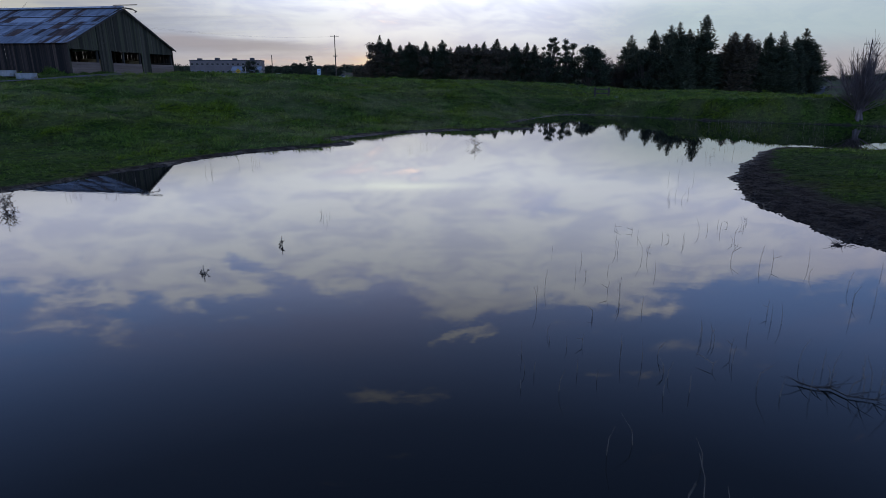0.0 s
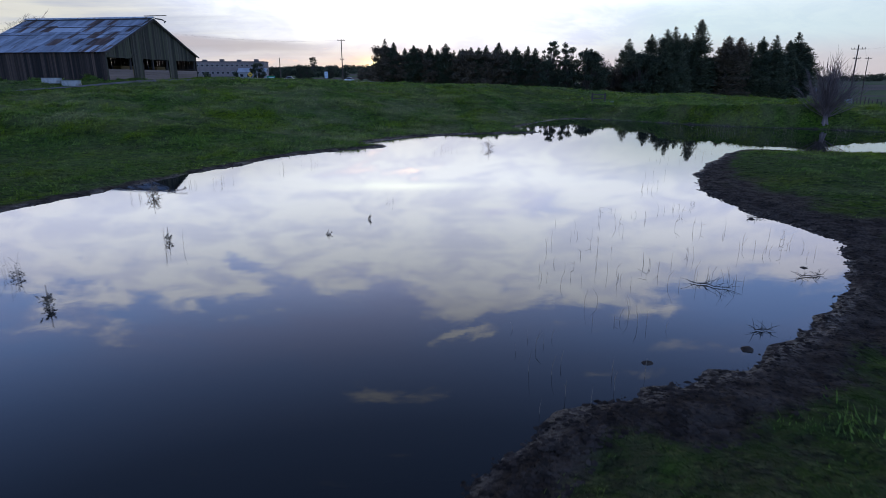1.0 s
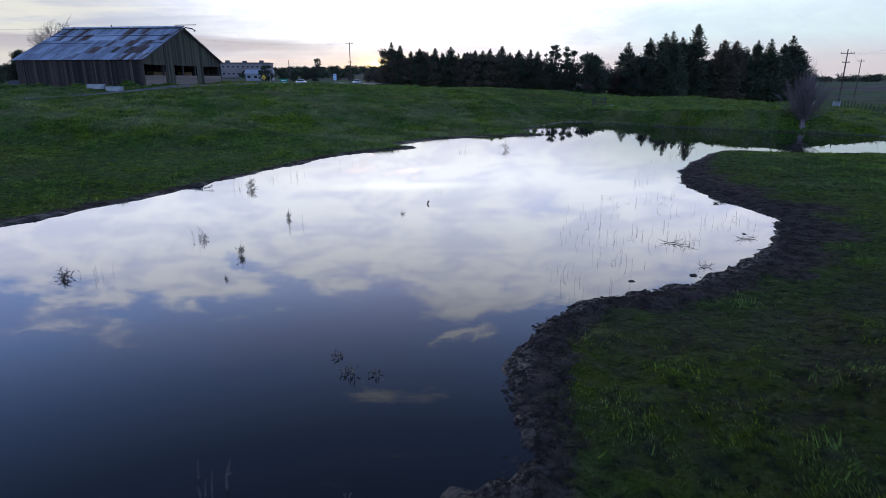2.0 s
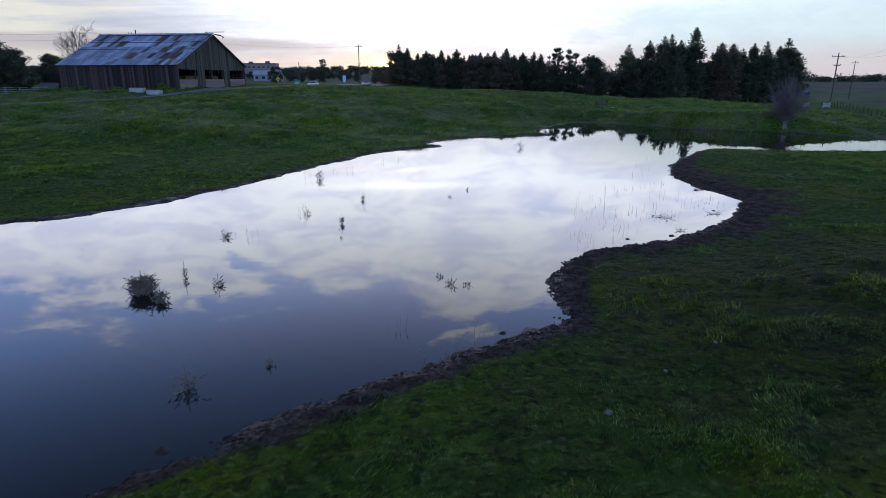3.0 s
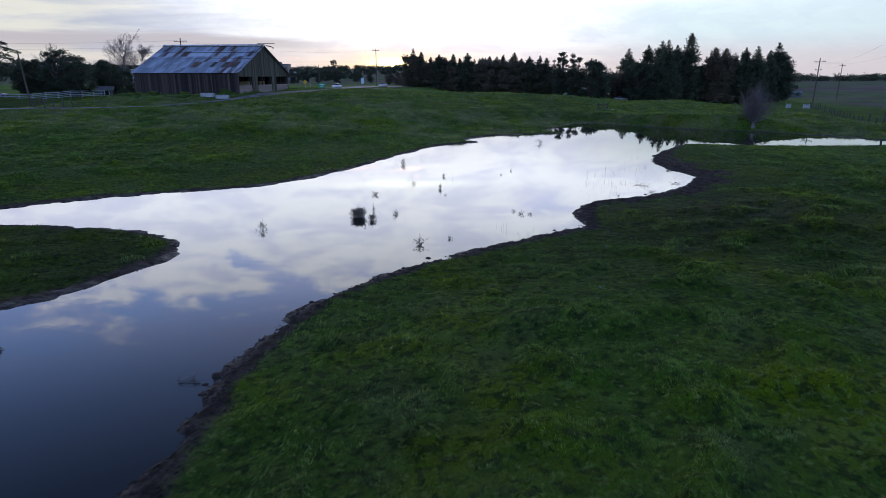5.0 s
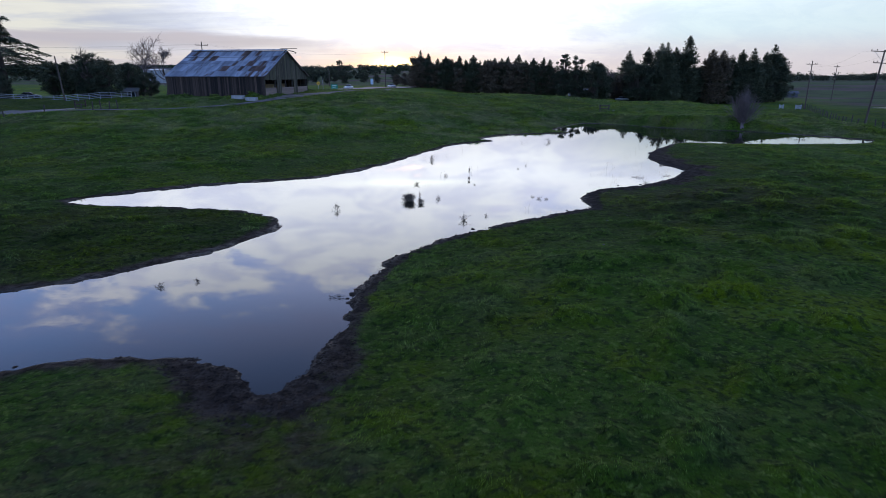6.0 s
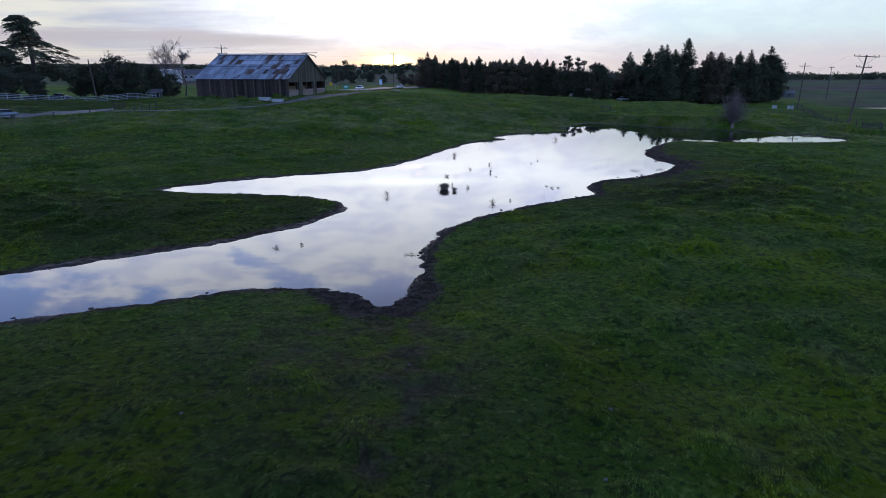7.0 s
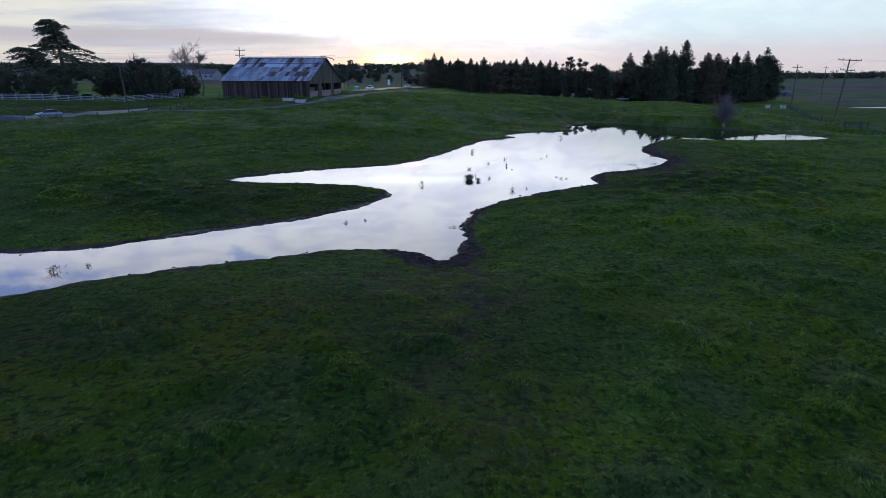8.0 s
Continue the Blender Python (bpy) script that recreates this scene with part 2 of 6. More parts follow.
M_DARKWOOD = material("dark_timber", (0.05, 0.042, 0.036), (0.085, 0.07, 0.06), 0.9, 1.0, 9.0, 0.4, stretch=(2, 2, 0.4))
M_POLE = material("pole_wood", (0.07, 0.05, 0.04), (0.12, 0.09, 0.07), 0.88, 1.0, 10.0, 0.4, stretch=(3, 3, 0.2))
M_PLY = material("plywood", (0.20, 0.145, 0.115), (0.27, 0.20, 0.165), 0.8, 0.9, 14.0, 0.2, stretch=(0.6, 0.6, 3), each=0.12)
M_TIN = material("galvanised_sheet", (0.27, 0.30, 0.35), (0.44, 0.48, 0.54), 0.55, 0.7, 6.0, 0.15, metal=0.3, each=0.26, spots=((0.15, 0.085, 0.06), 0.8, 0.57, 0.68), stretch=(2.6, 0.45, 1))
M_RUST = material("rusty_sheet", (0.085, 0.048, 0.036), (0.17, 0.105, 0.08), 0.85, 0.9, 7.0, 0.25, metal=0.1, each=0.35, spots=((0.30, 0.32, 0.36), 0.7, 0.56, 0.68), stretch=(2.6, 0.45, 1))
M_WHITE = material("white_paint", (0.27, 0.28, 0.285), (0.38, 0.39, 0.39), 0.6, 1.5, 12.0, 0.15)
M_GALV = material("galvanised_steel", (0.30, 0.32, 0.34), (0.42, 0.44, 0.46), 0.45, 2.0, 14.0, 0.1, metal=0.5, spots=((0.25, 0.2, 0.16), 1.5, 0.62, 0.75))
M_GRAVEL = material("gravel", (0.12, 0.108, 0.104), (0.20, 0.18, 0.172), 0.9, 0.6, 16.0, 0.5, spec=0.2, spots=((0.05, 0.07, 0.02), 0.5, 0.5, 0.68))
M_ASPHALT = material("asphalt", (0.05, 0.048, 0.05), (0.075, 0.07, 0.07), 0.6, 0.3, 20.0, 0.25, spec=0.4)
M_LINE = material("road_paint", (0.55, 0.55, 0.52), (0.7, 0.7, 0.66), 0.7, 1.0, 12.0, 0.1)
M_WIRE = material("cable", (0.03, 0.03, 0.032), (0.05, 0.05, 0.05), 0.6, 2, 9, 0)
M_REED = material("dry_reed", (0.19, 0.14, 0.10), (0.28, 0.22, 0.16), 0.85, 1.5, 9.0, 0, island=0.35)
M_MUDCLOD = material("mud_clod", (0.026, 0.019, 0.015), (0.062, 0.047, 0.037), 0.95, 3.0, 18.0, 0.6, island=0.45, spec=0.1)
M_STONE = material("field_stone", (0.09, 0.086, 0.08), (0.16, 0.15, 0.14), 0.85, 4.0, 20.0, 0.4, each=0.2)
M_HAY = material("hay", (0.24, 0.17, 0.09), (0.34, 0.26, 0.14), 0.95, 2.0, 20.0, 0.6, stretch=(1, 1, 3))
M_GLASS = material("car_glass", (0.02, 0.022, 0.025), (0.03, 0.032, 0.035), 0.06, 1.0, 5.0, 0)
M_TYRE = material("tyre_rubber", (0.02, 0.02, 0.02), (0.03, 0.03, 0.03), 0.85, 4.0, 20.0, 0.2)


def plain_paint(name, c, rough=0.35, metal=0.0):
    return material(name, c, tuple(0.88 * v for v in c), rough, 1.2, 9.0, 0.05, metal)


def grass_material(name, blades):
    """Pasture green that shifts between fresh, dull and strawy patches, and bare mud where the attribute says so."""
    m = bpy.data.materials.new(name)
    m.use_nodes = True
    n, l = m.node_tree.nodes, m.node_tree.links
    b = n["Principled BSDF"]
    b.inputs["Roughness"].default_value, b.inputs["Specular IOR Level"].default_value = (0.55, 0.3) if blades else (0.85, 0.06)
    tc = n.new("ShaderNodeTexCoord").outputs["Object"]

    def noise_at(s, detail=5.0):
        t = n.new("ShaderNodeTexNoise")
        l.new(tc, t.inputs["Vector"])
        t.inputs["Scale"].default_value, t.inputs["Detail"].default_value = s, detail
        return t.outputs["Fac"]

    def mixed(f, a, c, lo=None, hi=None, top=1.0):
        if lo is not None:
            r = n.new("ShaderNodeMapRange")
            r.interpolation_type = "SMOOTHSTEP"
            l.new(f, r.inputs["Value"])
            for k, q in zip(("From Min", "From Max", "To Max"), (lo, hi, top)):
                r.inputs[k].default_value = q
            f = r.outputs["Result"]
        x = n.new("ShaderNodeMix")
        x.data_type = "RGBA"
        l.new(f, x.inputs["Factor"])
        for k, v in (("A", a), ("B", c)):
            if hasattr(v, "is_output"):
                l.new(v, x.inputs[k])
            else:
                x.inputs[k].default_value = (*v, 1)
        return x.outputs["Result"]

    col = mixed(noise_at(0.16, 4.0), (0.056, 0.112, 0.011), (0.098, 0.146, 0.004), 0.44, 0.62)
    col = mixed(noise_at(0.38), col, (0.112, 0.138, 0.046), 0.50, 0.70, 0.6)
    col = mixed(noise_at(1.1), col, (0.105, 0.178, 0.022), 0.54, 0.70, 0.7)
    col = mixed(noise_at(1.5), col, (0.022, 0.050, 0.009), 0.50, 0.66, 0.6)
    col = mixed(noise_at(4.2, 6.0), col, (0.015, 0.030, 0.008), 0.49, 0.63, 0.76)
    col = mixed(noise_at(6.0, 6.0), col, (0.165, 0.225, 0.046), 0.54, 0.70, 0.75)
    dry = n.new("ShaderNodeAttribute")
    dry.attribute_name = "dry"
    col = mixed(dry.outputs["Fac"], col, (0.19, 0.18, 0.09), 0.0, 1.0, 0.52)
    col = mixed(noise_at(45.0, 8.0), col, (0.035, 0.045, 0.012), 0.45, 0.62, 0.3)
    col = mixed(noise_at(14.0), col, (0.026, 0.036, 0.010), 0.5, 0.75, 0.5)
    if not blades:
        far = n.new("ShaderNodeAttribute")
        far.attribute_name = "far"
        tilled = mixed(noise_at(0.012, 2.0), (0.060, 0.082, 0.034), (0.080, 0.064, 0.052), 0.48, 0.54)
        tilled = mixed(noise_at(0.05, 4.0), tilled, (0.032, 0.036, 0.024), 0.45, 0.7, 0.6)
        col = mixed(far.outputs["Fac"], col, tilled)
    # tone holds sward patches plus painted lit tips and tussock shading
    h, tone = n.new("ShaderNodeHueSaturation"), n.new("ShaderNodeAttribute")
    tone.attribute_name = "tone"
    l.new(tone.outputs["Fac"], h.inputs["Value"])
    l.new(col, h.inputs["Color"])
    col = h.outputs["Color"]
    if not blades:
        a = n.new("ShaderNodeAttribute")
        a.attribute_name = "mud"
        mud = mixed(noise_at(3.0), (0.032, 0.023, 0.017), (0.078, 0.058, 0.044), 0.35, 0.65)
        col = mixed(a.outputs["Fac"], col, mud)
        w = n.new("ShaderNodeAttribute")
        w.attribute_name = "wet"
        wr = n.new("ShaderNodeMapRange")
        l.new(w.outputs["Fac"], wr.inputs["Value"])
        wr.inputs["To Min"].default_value, wr.inputs["To Max"].default_value = 0.95, 0.6
        l.new(wr.outputs["Result"], b.inputs["Roughness"])
        ws = n.new("ShaderNodeMapRange")
        l.new(w.outputs["Fac"], ws.inputs["Value"])
        ws.inputs["To Min"].default_value, ws.inputs["To Max"].default_value = 0.06, 0.2
        l.new(ws.outputs["Result"], b.inputs["Specular IOR Level"])
        bp = n.new("ShaderNodeBump")
        bp.inputs["Strength"].default_value, bp.inputs["Distance"].default_value = 1.0, 0.09
        l.new(noise_at(12.0, 12.0), bp.inputs["Height"])
        tump = n.new("ShaderNodeBump")
        tump.inputs["Strength"].default_value, tump.inputs["Distance"].default_value = 1.0, 0.45
        l.new(noise_at(2.8, 4.0), tump.inputs["Height"])
        l.new(tump.outputs[0], bp.inputs["Normal"])
        l.new(bp.outputs[0], b.inputs["Normal"])
    l.new(col, b.inputs["Base Color"])
    if blades:
        tr, ms = n.new("ShaderNodeBsdfTranslucent"), n.new("ShaderNodeMixShader")
        l.new(col, tr.inputs["Color"])
        ms.inputs["Fac"].default_value = 0.45
        l.new(b.outputs[0], ms.inputs[1])
        l.new(tr.outputs[0], ms.inputs[2])
        l.new(ms.outputs[0], n["Material Output"].inputs["Surface"])
    return m


M_GROUND, M_BLADE = grass_material("pasture", False), grass_material("grass_blade", True)

M_WATER = bpy.data.materials.new("pond_water")
M_WATER.use_nodes = True
_n, _l = M_WATER.node_tree.nodes, M_WATER.node_tree.links
_b = _n["Principled BSDF"]
_b.inputs["Base Color"].default_value = (0.012, 0.014, 0.013, 1)
_b.inputs["Roughness"].default_value, _b.inputs["IOR"].default_value = 0.012, 1.333
_t, _bp = _n.new("ShaderNodeTexNoise"), _n.new("ShaderNodeBump")
_l.new(_n.new("ShaderNodeTexCoord").outputs["Object"], _t.inputs["Vector"])
_t.inputs["Scale"].default_value, _t.inputs["Detail"].default_value = 3.5, 3.0
_bp.inputs["Strength"].default_value, _bp.inputs["Distance"].default_value = 0.04, 0.01
_l.new(_t.outputs["Fac"], _bp.inputs["Height"])
_l.new(_bp.outputs[0], _b.inputs["Normal"])


# ---- mesh helpers ----
rng = np.random.default_rng(11)


def mesh_of(name, verts, faces, mat, smooth=False):
    me = bpy.data.meshes.new(name)
    me.from_pydata([tuple(v) for v in verts], [], [tuple(f) for f in faces])
    me.materials.append(mat)
    if smooth:
        me.shade_smooth()
    return me


def mesh_np(name, verts, faces, mat):
    """A mesh out of numpy arrays; all faces have the same count of corners."""
    verts, faces = np.asarray(verts, np.float32), np.asarray(faces, np.int32)
    k = faces.shape[1]
    me = bpy.data.meshes.new(name)
    me.vertices.add(len(verts))
    me.vertices.foreach_set("co", verts.ravel())
    me.loops.add(faces.size)
    me.loops.foreach_set("vertex_index", faces.ravel())
    me.polygons.add(len(faces))
    me.polygons.foreach_set("loop_start", np.arange(0, faces.size, k, dtype=np.int32))
    me.update(calc_edges=True)
    me.materials.append(mat)
    return me


def part(name, me, parent=None, label="", m=None):
    ob = new(name, me)
    if parent is not None:
        ob.parent = parent
    if m is not None:
        ob.matrix_basis = m
    return tagged(ob, label)


def thing(name, label, category, m, group="", kind=""):
    ob = new(name)
    ob.matrix_basis = m
    return tagged(ob, label, category, group, kind)


def box_bm(bm, lo, hi, bevel=0.0):
    """Adds a box between two corners, with its edges broken."""
    r = bmesh.ops.create_cube(bm, size=1.0)
    lo, hi = Vector(lo), Vector(hi)
    for v in r["verts"]:
        v.co = Vector([(a + b) / 2 + c * (b - a) for a, b, c in zip(lo, hi, v.co)])
    if bevel:
        edges = list({e for v in r["verts"] for e in v.link_edges})
        bmesh.ops.bevel(bm, geom=edges, offset=bevel, segments=1, affect="EDGES")


def bm_mesh(name, bm, mat, smooth=False):
    me = bpy.data.meshes.new(name)
    bmesh.ops.recalc_face_normals(bm, faces=bm.faces)
    bm.to_mesh(me)
    bm.free()
    me.materials.append(mat)
    if smooth:
        me.shade_smooth()
    return me


def box_mesh(name, lo, hi, mat, bevel=0.01):
    bm = bmesh.new()
    box_bm(bm, lo, hi, bevel)
    return bm_mesh(name, bm, mat)


def tube(path, radii, sides=7):
    """Vertices and quads of a tube along a path."""
    path = [Vector(p) for p in path]
    vs, fs = [], []
    for i, p in enumerate(path):
        d = (path[min(i + 1, len(path) - 1)] - path[max(i - 1, 0)]).normalized()
        a = d.orthogonal().normalized()
        b = d.cross(a)
        for k in range(sides):
            t = 2 * math.pi * k / sides
            vs.append(p + (a * math.cos(t) + b * math.sin(t)) * radii[i])
    for i in range(len(path) - 1):
        for k in range(sides):
            k2 = (k + 1) % sides
            fs.append((i * sides + k, i * sides + k2, (i + 1) * sides + k2, (i + 1) * sides + k))
    return vs, fs


def tubes_mesh(name, tubes, mat, sides=6):
    V, F = [], []
    for path, radii in tubes:
        v, f = tube(path, radii, sides)
        F += [tuple(i + len(V) for i in q) for q in f]
        V += v
    return mesh_of(name, V, F, mat, True)

# ---- ground and pond ----
NEAR_SHORE = [(-47, -33), (-40, -34), (-32.8, -30.7), (-29.9, -28.4), (-25.5, -26.3), (-21, -24.1), (-17.5, -23.7), (-15.6, -24.6),
              (-14.6, -25.8), (-13.8, -24.6), (-13.4, -21.4), (-13.2, -18), (-12.2, -14.4), (-10.4, -12), (-8.6, -10), (-6, -7.9),
              (-3.2, -6), (-1.9, -5), (-1.7, -3), (-0.9, -0.5), (0.8, 1.1), (3.1, 2.1), (5.8, 4.3), (8.2, 7.6), (9.1, 9.8), (8.6, 12),
              (8.4, 14), (9, 18), (12, 23.3), (16.3, 29), (20, 28.3), (25, 27.7), (31, 27.7), (36, 28.3), (39.5, 31.2)]
FAR_SHORE = [(38.3, 33.8), (36.5, 36.8), (33.5, 40.5), (30, 43.4), (25.5, 45.8), (21, 49), (17, 53.5), (13.5, 56.4), (10.5, 55.5), (5.2, 45.8), (5.6, 42.6), (6.4, 40.7), (3.4, 39.8),
             (0, 38.9), (-3.2, 37), (-5.2, 34.6), (-6.2, 32.4), (-4.7, 30.9), (-8.8, 27.4), (-10.5, 24), (-12, 20.5), (-14.5, 14), (-17.3, 8.5), (-20, 5.2), (-24, 3.4),
             (-27.5, 1.7), (-31, -1), (-33, -3.3), (-30, -4.4), (-25.3, -4.9), (-21.5, -5.8), (-19.2, -7.6), (-18.6, -9.6),
             (-19.2, -12), (-21.3, -15), (-24, -17.7), (-28.7, -20.7), (-32.8, -23.7), (-37.2, -24.6), (-43, -26)]


def smooth_loop(pts, n):
    p = np.array(pts, float)
    out = []
    for i in range(len(p)):
        a, b, c, d = p[i - 1], p[i], p[(i + 1) % len(p)], p[(i + 2) % len(p)]
        for t in np.arange(n) / n:
            out.append(0.5 * (2 * b + (c - a) * t + (2 * a - 5 * b + 4 * c - d) * t * t + (3 * b - a - 3 * c + d) * t ** 3))
    return np.array(out)


SHORE = smooth_loop(NEAR_SHORE + FAR_SHORE, 3)


def shore_distance(x, y):
    """Metres from the waterline: positive on land, negative over the pond. 30 where far away."""
    x, y = np.asarray(x, float).ravel(), np.asarray(y, float).ravel()
    out = np.full(len(x), 30.0)
    near = np.flatnonzero((x > -72) & (x < 62) & (y > -58) & (y < 80))
    a, b = SHORE, np.roll(SHORE, -1, 0)
    for k in range(0, len(near), 20000):
        i = near[k:k + 20000]
        p = np.stack([x[i], y[i]], 1)[:, None]
        ab = b - a
        t = np.clip(((p - a) * ab).sum(2) / (ab * ab).sum(1), 0, 1)
        d = np.sqrt((((p - a - t[..., None] * ab) ** 2).sum(2)).min(1))
        cross = ((a[:, 1] > p[..., 1]) != (b[:, 1] > p[..., 1])) & (p[..., 0] < (b[:, 0] - a[:, 0]) * (p[..., 1] - a[:, 1]) / (b[:, 1] - a[:, 1] + 1e-12) + a[:, 0])
        out[i] = np.where(cross.sum(1) % 2 == 1, -d, d)
    return np.minimum(out, 30.0)


def step(a, b, v):
    t = np.clip((v - a) / (b - a), 0, 1)
    return t * t * (3 - 2 * t)


_perm = np.random.default_rng(5).random((256, 256))


def field(x, y, s, seed=0):
    """Smooth noise from -1 to 1 with features about s metres wide."""
    u, v = x / s + 31.7 * seed + 500, y / s + 17.3 * seed + 500
    i, j = np.floor(u).astype(int), np.floor(v).astype(int)
    fu, fv = u - i, v - j
    fu, fv = fu * fu * (3 - 2 * fu), fv * fv * (3 - 2 * fv)
    g = lambda a, b: _perm[a % 256, b % 256]
    return 2 * ((g(i, j) * (1 - fu) + g(i + 1, j) * fu) * (1 - fv) + (g(i, j + 1) * (1 - fu) + g(i + 1, j + 1) * fu) * fv) - 1


ROAD = smooth_loop([(-260, -40), (-170, 0), (-115, 31), (-96, 43), (-86, 50.5), (-79, 58.5), (-72, 70), (-62, 92), (-50, 118), (-41, 142), (-34, 165), (-24, 190),
                    (-6, 240), (30, 330), (90, 460), (0, 900), (-400, 700), (-500, 200)], 6)[:78]

TRACK = smooth_loop([(-72, 52), (-66, 50.5), (-58, 50), (-50, 52.5), (-45.5, 55.5), (-41.3, 60.5), (-38.3, 68), (-36.2, 77), (-33.8, 90), (-31, 104), (-28.6, 118), (-28, 135), (-31, 156), (-60, 150), (-90, 120), (-90, 70)], 7)[:86]


def line_distance(x, y, line):
    a, b = line[:-1], line[1:]
    out = []
    for k in range(0, len(x), 20000):
        p = np.stack([x[k:k + 20000], y[k:k + 20000]], 1)[:, None]
        t = np.clip(((p - a) * (b - a)).sum(2) / ((b - a) ** 2).sum(1), 0, 1)
        out.append(np.sqrt(((p - a - t[..., None] * (b - a)) ** 2).sum(2)).min(1))
    return np.concatenate(out) if out else np.zeros(0)


def ground_height(x, y, sd=None):
    x, y = np.asarray(x, float).ravel(), np.asarray(y, float).ravel()
    if sd is None:
        sd = shore_distance(x, y)
    sd = sd + 0.20 * field(x, y, 1.6, 1) + 0.18 * field(x, y, 0.6, 2) + 0.13 * field(x, y, 0.27, 27)
    wob = 2.5 * field(x, y, 14, 3)
    land = 0.60 + 1.0 * step(27, 38, y + wob - 0.1 * x) + 0.75 * step(41, 45.5, y + wob + 0.05 * x) + 0.5 * step(46, 100, y)
    land += 1.1 * step(46, 72, y) * step(2, -38, x) * (1 - 0.85 * step(-62, -76, x) * step(112, 88, y))
    land += -1.6 * step(6, 38, x) * step(22, 56, y) - 1.9 * step(44, 62, x)
    land -= 1.25 * step(0, 9, x) * (1 - step(12, 38, x)) * step(43, 52, y) * step(102, 76, y)
    land += -2.0 * step(106, 150, y) * step(-22, 0, x)
    land += -0.9 * step(100, 140, y) * step(-10, -24, x) - 0.38 * step(8, 18, x) * step(34, 24, y) * step(-12, 2, y)
    land += (0.45 + 0.25 * step(19, 23, x)) * step(12, 17, x) * step(34, 30, x) * step(41, 47, y) * step(62, 54, y) - 0.65 * step(32, 37, x) * step(30, 38, y) * step(64, 50, y)
    trench = np.flatnonzero((x < -55) & (x > -200) & (y < 110) & (y > -40))
    land[trench] -= 1.5 * np.exp(-(line_distance(x[trench], y[trench], ROAD) / 10) ** 2) * step(-56, -70, x[trench])
    land -= 1.6 * step(-68, -80, x) * step(74, 95, y) * step(190, 150, y)
    even = land.copy()
    rough = 0.55 + 0.45 * field(x, y, 2.6, 29) + 0.3 * field(x, y, 1.0, 30)
    ridges = np.exp(-((y - 33.5 - wob - 0.12 * x) / 1.3) ** 2) + np.exp(-((y - 42 - wob - 0.05 * x) / 1.5) ** 2)
    land = land + 0.58 * ridges * np.maximum(0, rough) * step(4, 8, sd) * step(10, 2, x)
    tuss = np.maximum(0, field(x, y, 1.3, 6) * 0.6 + field(x, y, 0.62, 14) * 0.6)
    land = land + 0.34 * np.maximum(0, field(x, y * 1.6, 3.4, 23) + 0.5 * field(x, y, 1.3, 24)) * step(26, 36, y) * step(125, 90, y) * step(3, 6, sd)
    land = land + 0.18 * field(x, y, 9, 4) * step(4, 12, sd) + 0.05 * field(x, y, 2.2, 5) + (0.26 + 0.12 * step(20, 0, y)) * tuss * step(0.8, 2.5, sd) * step(130, 60, y)
    land = land + step(230, 900, y) * (12.5 * step(260, -60, x) + 4.0) * (0.8 + 0.4 * field(x, y, 240, 7))
    rise = 9.0 - 6.4 * step(12, 20, x) * step(31, 36, y) + 13.0 * step(5, -3, x) * step(14, 26, y)
    way = np.flatnonzero((x < -24) & (x > -80) & (y > 44) & (y < 165))
    if len(way):
        calm = 1 - step(5.0, 1.8, line_distance(x[way], y[way], TRACK))
        land[way] = even[way] + (land[way] - even[way]) * calm
    h = 0.08 * step(0.0, 0.35, sd) + (land - 0.08) * step(0.15, rise, sd) + (0.05 * field(x, y, 0.5, 8) + 0.035 * field(x, y, 0.26, 28)) * step(0.1, 1.0, sd) * step(6, 2, sd)
    return np.where(sd < 0, np.maximum(-0.7, 0.22 * sd), h)


def graded(lo, hi, cell, far_lo, far_hi, grow):
    mid = list(np.arange(lo, hi + cell / 2, cell))
    s, v, left = cell, lo, []
    while v > far_lo:
        s *= grow
        v -= s
        left.append(v)
    s, v, right = cell, mid[-1], []
    while v < far_hi:
        s *= grow
        v += s
        right.append(v)
    return np.array(left[::-1] + mid + right)


def doubled(v, lo, hi):
    """Grid lines with one more between each two from lo to hi."""
    mid = (v[:-1] + v[1:]) / 2
    return np.sort(np.concatenate([v, mid[(mid > lo) & (mid < hi)]]))


gx, gy = graded(-46, 42, 0.29, -2600, 2600, 1.07), graded(-50, 62, 0.29, -900, 3600, 1.055)
gx, gy = doubled(gx, -15, 10), doubled(gy, -27, 13)
X, Y = np.meshgrid(gx, gy)
sd_all = shore_distance(X, Y)
Z = ground_height(X, Y, sd_all)
nx, ny = len(gx), len(gy)
idx = np.arange(nx * ny).reshape(ny, nx)
quads = np.stack([idx[:-1, :-1], idx[:-1, 1:], idx[1:, 1:], idx[1:, :-1]], -1).reshape(-1, 4)
me = mesh_np("ground", np.stack([X.ravel(), Y.ravel(), Z], 1), quads, M_GROUND)
me.shade_smooth()


